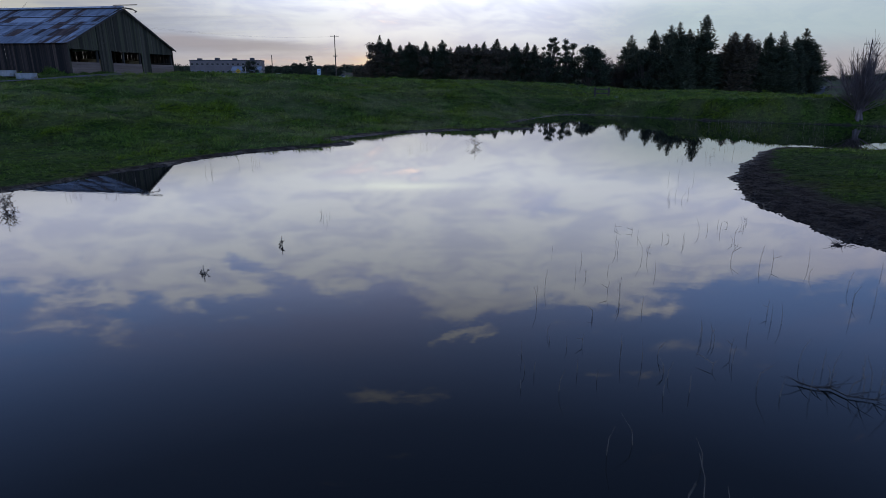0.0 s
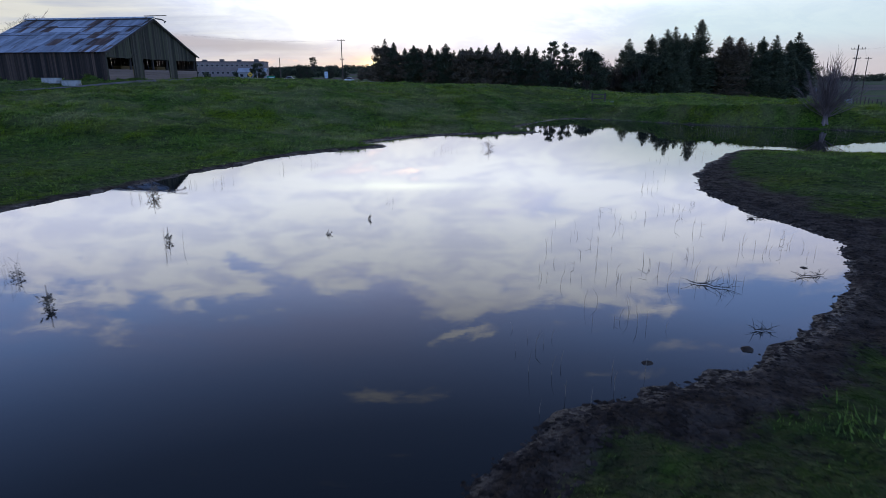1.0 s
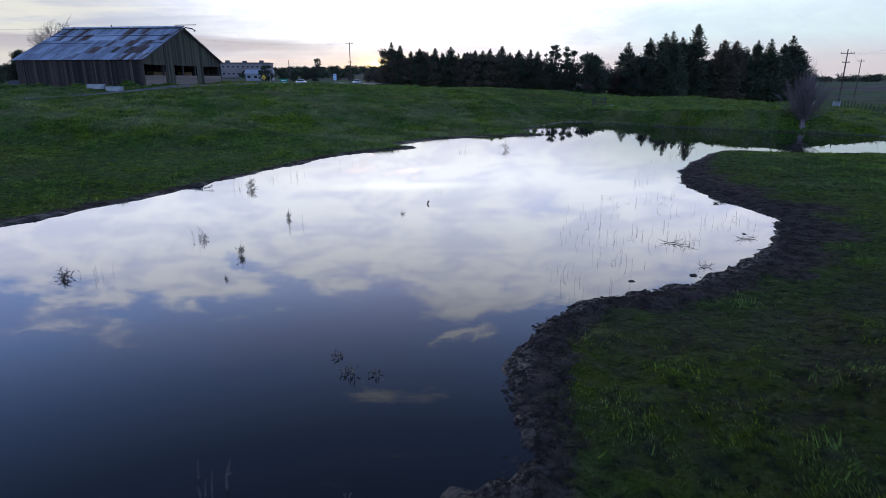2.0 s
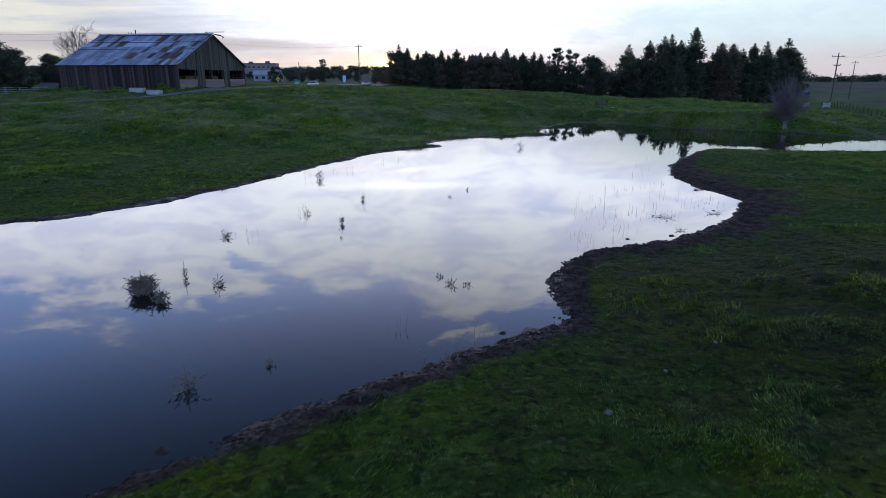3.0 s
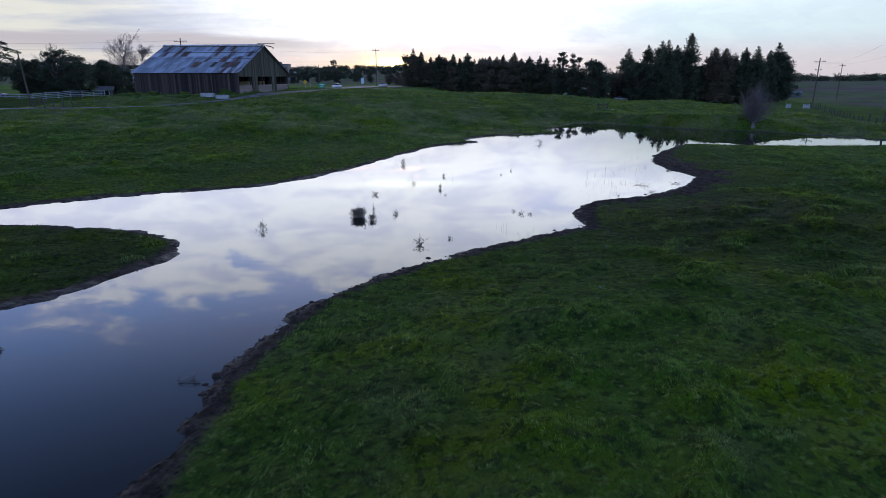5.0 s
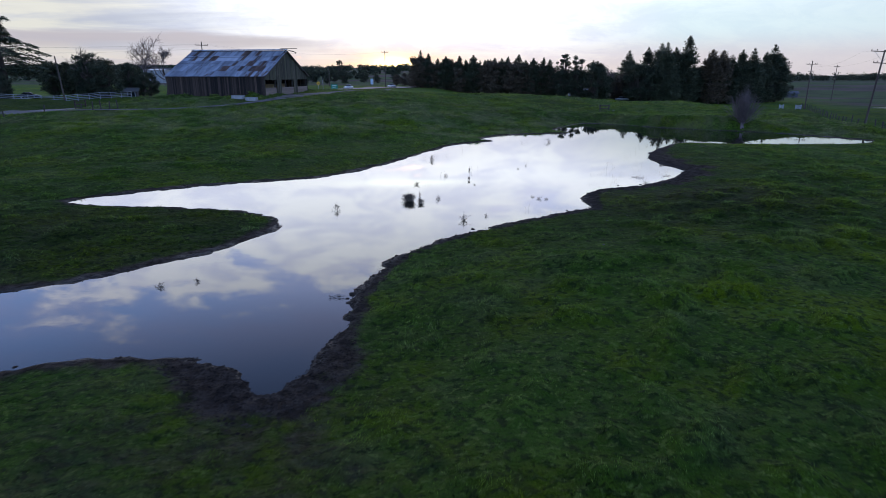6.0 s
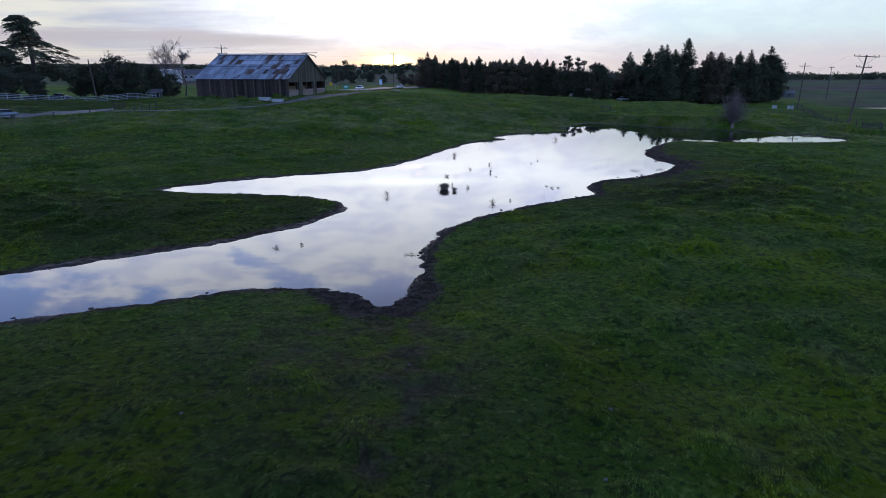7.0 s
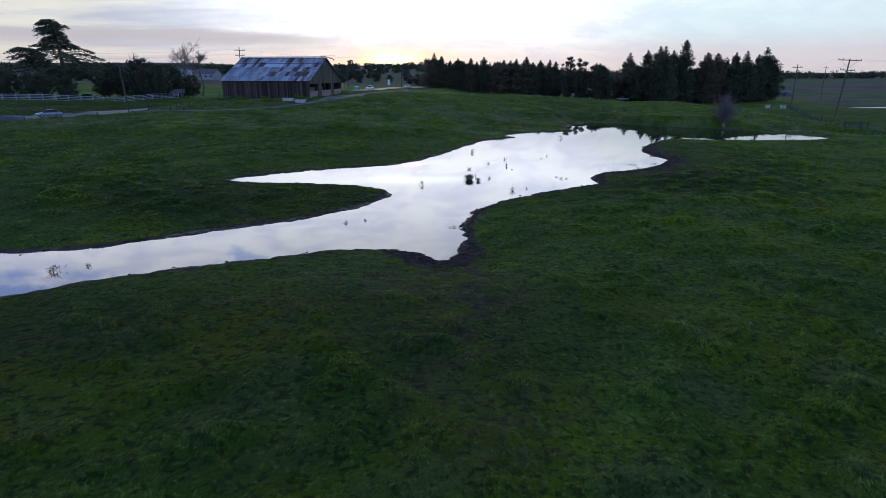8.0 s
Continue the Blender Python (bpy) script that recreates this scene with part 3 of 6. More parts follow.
def sward_tone(x, y):
    """How light the sward is: lush on the open slope, thin where stock tread, and paler past the nearest grass for lit
    blade tips.
    """
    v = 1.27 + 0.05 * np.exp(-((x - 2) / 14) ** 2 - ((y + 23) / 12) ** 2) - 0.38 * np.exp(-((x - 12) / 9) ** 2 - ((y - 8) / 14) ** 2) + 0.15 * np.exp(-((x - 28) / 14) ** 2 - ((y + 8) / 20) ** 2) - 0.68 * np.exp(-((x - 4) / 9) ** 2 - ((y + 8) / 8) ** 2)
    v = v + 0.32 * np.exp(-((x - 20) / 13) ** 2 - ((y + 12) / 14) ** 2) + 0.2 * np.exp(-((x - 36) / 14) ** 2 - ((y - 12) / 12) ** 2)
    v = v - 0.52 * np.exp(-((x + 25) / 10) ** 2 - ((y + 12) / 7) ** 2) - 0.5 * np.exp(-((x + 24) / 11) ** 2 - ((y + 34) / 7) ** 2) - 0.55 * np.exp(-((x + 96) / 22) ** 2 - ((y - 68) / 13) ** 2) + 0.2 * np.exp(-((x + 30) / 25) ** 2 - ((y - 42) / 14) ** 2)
    # the first term paints lit blade tips into the tone past the nearest grass
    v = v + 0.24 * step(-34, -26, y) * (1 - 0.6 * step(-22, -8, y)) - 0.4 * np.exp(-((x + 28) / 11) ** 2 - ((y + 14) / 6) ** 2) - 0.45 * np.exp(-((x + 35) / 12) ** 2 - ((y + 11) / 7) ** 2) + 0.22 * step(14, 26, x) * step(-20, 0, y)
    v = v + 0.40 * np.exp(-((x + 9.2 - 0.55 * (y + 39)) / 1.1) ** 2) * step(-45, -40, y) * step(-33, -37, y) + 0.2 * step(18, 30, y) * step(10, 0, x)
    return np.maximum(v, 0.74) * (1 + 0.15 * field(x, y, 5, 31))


def dryness(x, y):
    """Where old straw shows in the sward: on the rough ridges beyond the pond and in scattered patches."""
    band = step(22, 34, y) * step(80, 55, y)
    return np.clip(band * (0.35 + 0.6 * field(x, y, 2.2, 32) + 0.35 * field(x, y, 0.8, 33)) + 0.3 * np.maximum(0, field(x, y, 1.9, 34)), 0, 1)


def mud_amount(x, y, sd):
    """Trodden mud along the waterline, widest at the bays, and in worn patches."""
    width = 0.64 + 1.9 * np.exp(-((x - 8) ** 2 + (y - 12) ** 2) / 60) * 1.6 + 0.8 * np.exp(-((x + 14) ** 2 + (y + 26) ** 2) / 20)
    width = width + 0.2 * np.exp(-((x - 2) ** 2 + (y + 1) ** 2) / 40)
    width = width * (1 - 0.75 * step(34, 42, y) * step(4, 8, x))
    edge = step(1.25, 0.55, sd / width + 0.35 * field(x, y, 1.1, 9) + 0.25 * field(x, y, 0.4, 10))
    worn = 0.5 * np.exp(-((x + 16) ** 2 + (y + 29.5) ** 2 * 0.7) / 18) * step(-0.5, 0.3, field(x, y, 0.6, 11))
    path = 0.55 * np.exp(-((x + 13.6 - 0.9 * np.sin(y * 0.35)) / 1.3) ** 2) * step(-44, -34, y) * step(-25, -28, y) * step(-0.4, 0.4, field(x, y, 0.7, 18))
    worn = worn + 0.55 * np.exp(-((x + 12.0) ** 2 + (y + 40.6) ** 2 * 0.6) / 2.2) * step(-0.5, 0.4, field(x, y, 0.5, 35))
    bare = 0.5 * np.exp(-((x - 5) ** 2 / 60 + (y + 1.5) ** 2 / 40)) * (0.5 + 0.5 * step(-0.4, 0.3, field(x, y, 0.8, 19) + 0.5 * field(x, y, 0.3, 20)))
    return np.clip(edge + worn + path + bare, 0, 1)


mud = mud_amount(X.ravel(), Y.ravel(), sd_all)
wet = me.attributes.new("wet", "FLOAT", "POINT")
wet.data.foreach_set("value", (step(0.40, 0.08, sd_all + 0.2 * field(X.ravel(), Y.ravel(), 0.5, 17))).astype(np.float32))
far_at = me.attributes.new("far", "FLOAT", "POINT")
far_at.data.foreach_set("value", np.maximum(step(74, 98, X.ravel() - 0.35 * (Y.ravel() - 60) * (Y.ravel() > 60)), step(190, 260, Y.ravel())).astype(np.float32))
at = me.attributes.new("mud", "FLOAT", "POINT")
at.data.foreach_set("value", mud.astype(np.float32))
# darker thatch under the blades, so the gaps read deep from above
me.attributes.new("tone", "FLOAT", "POINT").data.foreach_set("value", (sward_tone(X.ravel(), Y.ravel()) * (0.66 + 0.34 * step(95, 125, Y.ravel()))).astype(np.float32))
me.attributes.new("dry", "FLOAT", "POINT").data.foreach_set("value", dryness(X.ravel(), Y.ravel()).astype(np.float32))
ground = tagged(new("ground", me), "rolling winter pasture with short green grass and muddy pond margins", "ground", kind="structure")


def z_at(x, y):
    return float(ground_height([x], [y])[0])


bm = bmesh.new()
corners = [bm.verts.new(v) for v in ((-50, -37, 0), (42, -37, 0), (42, 60, 0), (-50, 60, 0))]
bm.faces.new(corners)
tagged(new("water", bm_mesh("water", bm, M_WATER)), "still shallow pond mirroring the evening clouds", "pond", kind="structure")


def strip(name, line, half, lift, mat, label, cat):
    """A road or track that follows the ground."""
    d = np.gradient(line, axis=0)
    d /= np.linalg.norm(d, axis=1)[:, None]
    side = np.stack([-d[:, 1], d[:, 0]], 1)
    half = np.broadcast_to(np.asarray(half, float), len(line))[:, None]
    cols = [line + side * half * k for k in (-1, -0.5, 0, 0.5, 1)]
    V = []
    for k, c in enumerate(cols):
        V.append(np.stack([c[:, 0], c[:, 1], ground_height(c[:, 0], c[:, 1]) + lift + 0.03 * (2 - abs(k - 2))], 1))
    V = np.stack(V, 1).reshape(-1, 3)
    i = np.arange(len(V)).reshape(-1, 5)
    q = np.stack([i[:-1, :-1], i[:-1, 1:], i[1:, 1:], i[1:, :-1]], -1).reshape(-1, 4)
    return tagged(new(name, mesh_np(name, V, q[:, ::-1], mat)), label, cat, kind="structure")


strip("road", ROAD, 3.6, 0.2, M_ASPHALT, "grey two-lane country road with worn asphalt", "road")
strip("track", TRACK, 0.75 + 0.2 * np.sin(np.arange(len(TRACK)) * 2.1) + 2.4 * np.exp(-((TRACK[:, 1] - 76) / 9) ** 2), 0.06, M_GRAVEL, "pale gravel farm track leading past the barn", "track")

# ---- grass ----
def grass(name, boxes, label):
    """Blades gathered in combed tufts; boxes: x0, x1, y0, y1, tufts, blades in a tuft, height, width, spread, and how tussocky the place must be."""
    V, T, D = [], [], []
    for x0, x1, y0, y1, tufts, per, tall, wide, spread, least in boxes:
        x, y = rng.uniform(x0, x1, tufts), rng.uniform(y0, y1, tufts)
        sd = shore_distance(x, y)
        keep = (sd > 0.25) & (mud_amount(x, y, sd) < rng.uniform(0.1, 0.7, tufts)) & ((x > -62) | (line_distance(x, y, ROAD) > 4.2)) & ((x > -24) | (line_distance(x, y, TRACK) > 1.3))
        keep &= np.maximum(0, field(x, y, 1.3, 6) * 0.6 + field(x, y, 0.62, 14) * 0.6) >= least
        x, y = x[keep], y[keep]
        lush = 0.62 + 0.3 * field(x, y, 3.0, 12) + 0.5 * np.maximum(0, field(x, y, 1.3, 6) * 0.6 + field(x, y, 0.62, 14) * 0.6) + 0.25 * field(x, y, 0.35, 13)
        n = len(x)
        z = ground_height(x, y)
        X = np.repeat(x, per) + rng.normal(0, spread, n * per)
        Y = np.repeat(y, per) + rng.normal(0, spread, n * per)
        Zb = np.repeat(z, per) - 0.02
        h = tall * np.repeat(np.clip(lush, 0.25, 1.6), per) * rng.uniform(0.5, 1.2, n * per)
        a = rng.uniform(0, 2 * np.pi, n * per)
        lean = rng.uniform(0.3, 1.2, n * per) * h
        la = np.repeat(3.5 * field(x, y, 2.5, 15) + 2.0 * field(x, y, 0.7, 16), per) + rng.normal(0, 0.7, n * per)
        w = wide * rng.uniform(0.7, 1.3, n * per)
        p0 = np.stack([X - np.cos(a) * w, Y - np.sin(a) * w, Zb], 1)
        p1 = np.stack([X + np.cos(a) * w, Y + np.sin(a) * w, Zb], 1)
        p2 = np.stack([X + np.cos(la) * lean, Y + np.sin(la) * lean, Zb + h], 1)
        V.append(np.stack([p0, p1, p2], 1).reshape(-1, 3))
        # tussock tops lighter, hollows darker: shading put into the blade colour
        tuft_tone = np.exp(0.9 * np.maximum(0, field(x, y, 1.3, 6) * 0.6 + field(x, y, 0.62, 14) * 0.6) - 0.22 + 0.5 * field(x, y, 0.55, 25) + 0.35 * field(x, y, 1.7, 26) + rng.normal(0, 0.34, n)) * sward_tone(x, y)
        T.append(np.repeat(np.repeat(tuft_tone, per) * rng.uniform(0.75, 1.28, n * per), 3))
        D.append(np.repeat(np.clip(dryness(x, y) + rng.normal(0, 0.15, n), 0, 1), 3 * per))
    V, T = np.concatenate(V), np.concatenate(T)
    me_ = mesh_np(name, V, np.arange(len(V)).reshape(-1, 3), M_BLADE)
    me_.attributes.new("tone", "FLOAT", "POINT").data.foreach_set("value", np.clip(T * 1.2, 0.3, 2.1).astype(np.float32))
    me_.attributes.new("dry", "FLOAT", "POINT").data.foreach_set("value", np.concatenate(D).astype(np.float32))
    return tagged(new(name, me_), label, "grass", kind="stuff")


grass("grass", [(-34, 16, -50, -6, 52000, 7, 0.075, 0.010, 0.085, 0.0), (-12, 15, -24, 4, 46000, 6, 0.055, 0.009, 0.075, 0.0), (-4, 26, -25, 28, 22000, 7, 0.09, 0.012, 0.085, 0.0), (-46, -8, -24, 36, 30000, 5, 0.15, 0.018, 0.075, 0.0),
                (-70, 60, 26, 62, 32000, 4, 0.22, 0.034, 0.1, 0.0), (-70, 60, 60, 108, 14000, 4, 0.26, 0.055, 0.12, 0.0), (14, 60, -30, 40, 18000, 5, 0.16, 0.022, 0.1, 0.0), (-110, -44, -10, 66, 24000, 4, 0.2, 0.04, 0.1, 0.0),
                (-34, 24, -46, 4, 36000, 18, 0.09, 0.007, 0.14, 0.30), (-46, 40, -20, 46, 22000, 12, 0.17, 0.013, 0.16, 0.34), (-60, 50, 28, 72, 26000, 9, 0.36, 0.022, 0.22, 0.30)],
      "short tufted pasture grass in fresh and dull greens")

# ---- trees ----
def leaf_quads(points, size, flat=0.0, seed=1):
    """Small leaf clumps at the points, each a single blade."""
    r = np.random.default_rng(seed)
    p = np.asarray(points, float)
    n = len(p)
    a = r.normal(size=(n, 3))
    a[:, 2] *= 1 - flat
    a /= np.linalg.norm(a, axis=1)[:, None]
    b = r.normal(size=(n, 3))
    b[:, 2] *= 1 - flat
    b -= (a * b).sum(1)[:, None] * a
    b /= np.linalg.norm(b, axis=1)[:, None]
    s = size * r.uniform(0.6, 1.4, n)[:, None]
    q = np.stack([p - a * s, p + b * s * 0.8, p + a * s - b * s * 0.2], 1).reshape(-1, 3)
    return q, np.arange(len(q)).reshape(-1, 3)


def crown_mesh(name, points, size, mat, flat=0.0, seed=1):
    v, f = leaf_quads(points, size, flat, seed)
    return mesh_np(name, v, f, mat)


def conifer_parts(h, r0, seed, gap=0.0, whorls=46, taper=0.27):
    """Trunk tubes and foliage sprays (base, direction, length) of a conifer h high; gap: how bare the whorls are; taper: width by height of the spire."""
    r = np.random.default_rng(seed)
    tubes = [([(0, 0, -0.6), (0.05, 0, h * 0.5), (0, 0.05, h)], [h * 0.018, h * 0.011, 0.03])]
    base, way, size = [], [], []
    for z in h * np.concatenate([r.uniform(0.07, 0.985, whorls), r.uniform(0.6, 0.98, whorls // 2)]):
        t = z / h
        reach = min(r0 * (1 - 0.25 * t) * (0.7 + 0.3 * step(0.02, 0.2, t)), taper * (h - z) + 0.15) * r.uniform(0.7, 1.15)
        k = r.integers(4, 7)
        a0 = r.uniform(0, 6.28)
        for j in range(k):
            if r.random() < gap:
                continue
            a = a0 + 6.28 * j / k + r.uniform(-0.5, 0.5)
            L = reach * r.uniform(0.55, 1.25)
            out = np.array([np.cos(a), np.sin(a), 0.0])
            side = np.array([-np.sin(a), np.cos(a), 0.0])
            droop = -0.30 * (1 - t) + 0.45 * t * t + r.normal(0, 0.12)
            m = max(8, int(22 * L))
            f = r.uniform(0.12, 1.0, m)
            lift = L * (droop * f + 0.20 * f * f)
            width = 0.34 * L * np.minimum(1.0, 1.5 * (1.05 - f))
            q = np.outer(L * f, out) + np.outer(r.uniform(-1, 1, m) * width, side)
            q[:, 2] += z + lift + r.normal(0, 0.14 + 0.07 * L, m)
            d = out + np.outer(r.normal(0, 0.8, m), side) + np.stack([np.zeros(m), np.zeros(m), r.normal(0.25, 0.5, m)], 1)
            base.append(q)
            way.append(d / np.linalg.norm(d, axis=1)[:, None])
            size.append(r.uniform(0.28, 0.62, m) * min(0.7 + 0.1 * L, 0.3 + 0.4 * L))
            if L > 0.9:
                tubes.append(([(0, 0, z), (np.cos(a) * L * 0.85, np.sin(a) * L * 0.85, z + L * (0.85 * droop + 0.14))], [0.05, 0.015]))
    m = 26
    q = np.stack([r.normal(0, 0.05, m), r.normal(0, 0.05, m), h * r.uniform(0.95, 1.0, m)], 1)
    d = np.stack([r.normal(0, 0.5, m), r.normal(0, 0.5, m), np.ones(m)], 1)
    base.append(q)
    way.append(d / np.linalg.norm(d, axis=1)[:, None])
    size.append(r.uniform(0.12, 0.3, m))
    return tubes, (np.concatenate(base), np.concatenate(way), np.concatenate(size))


def spray_mesh(name, sprays, mat, seed=1):
    """Needle sprays: a slim pointed blade from each base along its direction."""
    p, d, s = sprays
    r = np.random.default_rng(seed)
    b = np.cross(d, r.normal(size=d.shape))
    b /= np.linalg.norm(b, axis=1)[:, None]
    s = s[:, None]
    q = np.stack([p - b * s * 0.24, p + b * s * 0.24, p + d * s], 1).reshape(-1, 3)
    return mesh_np(name, q, np.arange(len(q)).reshape(-1, 3), mat)


def broad_parts(h, rx, seed, clumps=26, per=170, bole=0.28, lean=0.0, small=0.22, large=0.42):
    """Trunk, limbs and leaf points of a broad crown made of uneven clumps."""
    r = np.random.default_rng(seed)
    fork = Vector((lean * 0.3, 0, h * bole))
    tubes = [([(0, 0, -0.6), tuple(fork * 0.5), tuple(fork)], [h * 0.035, h * 0.028, h * 0.022])]
    pts = []
    for _ in range(clumps):
        a, u = r.uniform(0, 6.28), r.uniform(0, 1) ** 0.5
        t = r.uniform(0.0, 1.0)
        w = rx * math.sqrt(max(0.08, 1 - (1.75 * t - 0.8) ** 2))
        c = np.array([math.cos(a) * u * w + lean * t, math.sin(a) * u * w, h * (bole * 0.75 + (0.93 - bole * 0.75) * t)])
        s = rx * r.uniform(small, large)
        d = r.normal(size=(per, 3))
        d /= np.linalg.norm(d, axis=1)[:, None]
        pts.append(c + d * s * (r.uniform(0.25, 1.1, per)[:, None]) * np.array([1, 1, 0.75]))
        mid = (np.array(fork) + c) / 2 + r.normal(0, 0.2, 3)
        tubes.append(([tuple(fork), tuple(mid), tuple(c)], [h * 0.012, h * 0.007, 0.03]))
    return tubes, np.concatenate(pts)


def bare_tubes(h, spread, seed, stems=1, levels=4, kids=4, start=0.3, thick=0.02, least=0.022):
    """Tubes of a leafless tree that forks again and again."""
    r = np.random.default_rng(seed)
    out = []

    def grow(p, d, L, rad, lev):
        mid = p + d * L * 0.5 + Vector(r.normal(0, 0.05 * L, 3))
        end = p + d * L + Vector(r.normal(0, 0.08 * L, 3))
        out.append(([p, mid, end], [max(rad, least), max(rad * 0.8, least), max(rad * 0.55, least * 0.8)]))
        if lev == 0:
            return
        for _ in range(kids):
            nd = (d + Vector(r.normal(0, spread, 3)) + Vector((0, 0, 0.12))).normalized()
            q = p + (end - p) * r.uniform(0.45, 1.0)
            grow(q, nd, L * r.uniform(0.5, 0.8), rad * 0.55, lev - 1)

    for k in range(stems):
        d = Vector((r.normal(0, 0.25) * (stems > 1), r.normal(0, 0.25) * (stems > 1), 1)).normalized()
        grow(Vector((0, 0, -0.3)), d, h * start, h * thick, levels)
    return out


TREE_KINDS = {}


def tree_kind(key, tubes, crown):
    TREE_KINDS[key] = (tubes_mesh("trunk", tubes, M_BARK, 5), crown)


def leafy(pts, size, mat, seed):
    return crown_mesh("crown", pts, size, mat, 0.0, seed)


for s in range(4):
    t_, p_ = conifer_parts(15, 2.6 + 0.2 * s, 20 + s, 0.08, 66, 0.25 + 0.04 * s)
    tree_kind("conifer%d" % s, t_, spray_mesh("crown", p_, M_LEAF, s))
for s in range(3):
    t_, p_ = conifer_parts(17, 3.9, 40 + s, 0.22, 58, 0.36)
    tree_kind("open%d" % s, t_, spray_mesh("crown", p_, M_LEAF, s))
for s in range(4):
    t_, p_ = broad_parts(10, 3.6, 60 + s, 60, 130, 0.12, 0.0, 0.16, 0.38)
    tree_kind("oak%d" % s, t_, leafy(p_, 0.2, M_OAK, s))
for s in range(3):
    t_, p_ = broad_parts(13, 2.5, 180 + s, 80, 90, 0.03, 0.0, 0.14, 0.32)
    tree_kind("pine%d" % s, t_, leafy(p_, 0.17, M_LEAF, s))
for s in range(3):
    t_, p_ = broad_parts(10, 3.4, 160 + s, 64, 120, 0.06, 0.0, 0.16, 0.38)
    tree_kind("bush%d" % s, t_, leafy(p_, 0.21, M_OAK, s))
for s in range(3):
    t_, p_ = broad_parts(10, 3.4, 170 + s, 64, 110, 0.06, 0.0, 0.16, 0.38)
    tree_kind("scrub%d" % s, t_, leafy(p_, 0.21, M_BROWNLEAF, s))
t_, p_ = conifer_parts(15, 2.6, 47, 0.1, 56, 0.38)
tree_kind("rusty0", t_, spray_mesh("crown", p_, M_BROWNLEAF, 3))


def tree(key, name, x, y, h, label, category="tree", group="", wide=1.0, turn=0.0, sink=0.0):
    base_h = {"conifer": 15, "open": 17, "oak": 10, "bush": 10, "scrub": 10, "pine": 13, "rusty": 15}[key.rstrip("0123456789")]
    s = h / base_h
    ob = new(name)
    ob.matrix_basis = pose(x, y, z_at(x, y) - sink, 0, 0, turn)
    ob.scale = (s * wide, s * wide, s)
    trunk, crown = TREE_KINDS[key]
    part("trunk", trunk, ob)
    part("crown", crown, ob)
    return tagged(ob, label, category, group)


# the row of conifers: plan place and height above the pond's level
rr = random.Random(4)
ROW = [(-19.6, 193, 16.1), (-16.6, 190, 14.8), (-13.2, 192, 13.2), (-10.2, 188, 13.8), (-7.6, 191, 12.7), (-5.2, 187, 13.9), (-2.6, 189, 12.4), (-0.2, 185, 14.2),
       (2.3, 187, 12.3), (5.0, 184, 12.6), (7.6, 186, 13.2), (9.8, 182, 12.9), (12.2, 183, 13.6), (15.6, 180, 14.2), (18.2, 181, 12.3), (20.6, 178, 12.9), (23.4, 179, 11.8), (26.0, 176, 12.4)]
for i, (x, y, top) in enumerate(ROW):
    tree("conifer%d" % (i % 4), "conifer_tree", x, y, top - z_at(x, y), "tall dark conifer in a dense shelterbelt row", "conifer", "conifers of the shelterbelt", rr.uniform(1.1, 1.4), rr.uniform(0, 360))
for i in range(16):
    x = -20 + i * 2.95 + rr.uniform(-0.8, 0.8)
    y = 194 - i * 0.95 + rr.uniform(-2, 2)
    tree("conifer%d" % ((i + 2) % 4), "conifer_tree", x, y, rr.uniform(10.8, 13.2) - z_at(x, y), "slim dark conifer in a dense shelterbelt row", "conifer", "conifers of the shelterbelt", rr.uniform(0.85, 1.1), rr.uniform(0, 360))
for i in range(22):
    x = -21.5 + i * 2.35
    tree("scrub%d" % (i % 3), "evergreen_tree", x + rr.uniform(-1, 1), 193 - i * 0.72 + rr.uniform(-3, 3), rr.uniform(8.2, 11.6), "dense brown-green tree filling the shelterbelt", "tree", "understorey of the shelterbelt", 1.15, rr.uniform(0, 360))
for x, y, top, k in ((30.1, 171.8, 14.9, "pine0"), (33.9, 168, 14.3, "pine1"), (38, 160, 11.6, "oak1"), (40.5, 163, 11.0, "oak2"), (34, 165, 9.5, "oak3"), (28.5, 168, 9.5, "oak0")):
    tree(k, "pine_tree" if "pine" in k else "evergreen_tree", x, y, top - z_at(x, y), "dark round-crowned evergreen with a gappy outline", "tree", "", 1.0, rr.uniform(0, 360))
GROVE = [("open0", 57.5, 190, 15.9), ("open1", 62.5, 184, 16.8), ("open2", 66.5, 182, 18.2), ("open0", 62.1, 164, 17.4), ("open1", 68.0, 172, 16.2), ("conifer1", 71.7, 170.6, 19.8), ("rusty0", 80.5, 172, 15.6),
         ("rusty0", 85, 174, 15.4), ("open2", 90, 178, 14.2), ("open1", 94, 179, 15.8), ("open0", 99, 181, 16.4), ("conifer2", 106, 186, 15.2), ("conifer0", 113.5, 195, 18.2), ("conifer3", 116.5, 196, 15.0),
         ("open1", 73, 176, 14.4), ("open2", 56, 182, 13.5)]
for k, x, y, top in GROVE:
    rusty = "rusty" in k
    tree(k, "conifer_tree", x, y, top - z_at(x, y), "rust-tinged conifer rising out of the grove" if rusty else "dark conifer rising out of the dense grove", "conifer", "conifers of the grove", (1.5 if x > 110 else rr.uniform(1.0, 1.3)), rr.uniform(0, 360))
for i in range(30):
    x = 55 + (i % 15) * 4.1 + rr.uniform(-1, 1)
    y = 166 + (x - 55) * 0.42 + (i // 15) * 5 + rr.uniform(-1.5, 1.5)
    tree("bush%d" % (i % 3), "evergreen_tree", x, y, rr.uniform(11.4, 14.6), "dense dark evergreen tree of the grove", "tree", "broad trees of the grove", 1.05, rr.uniform(0, 360))
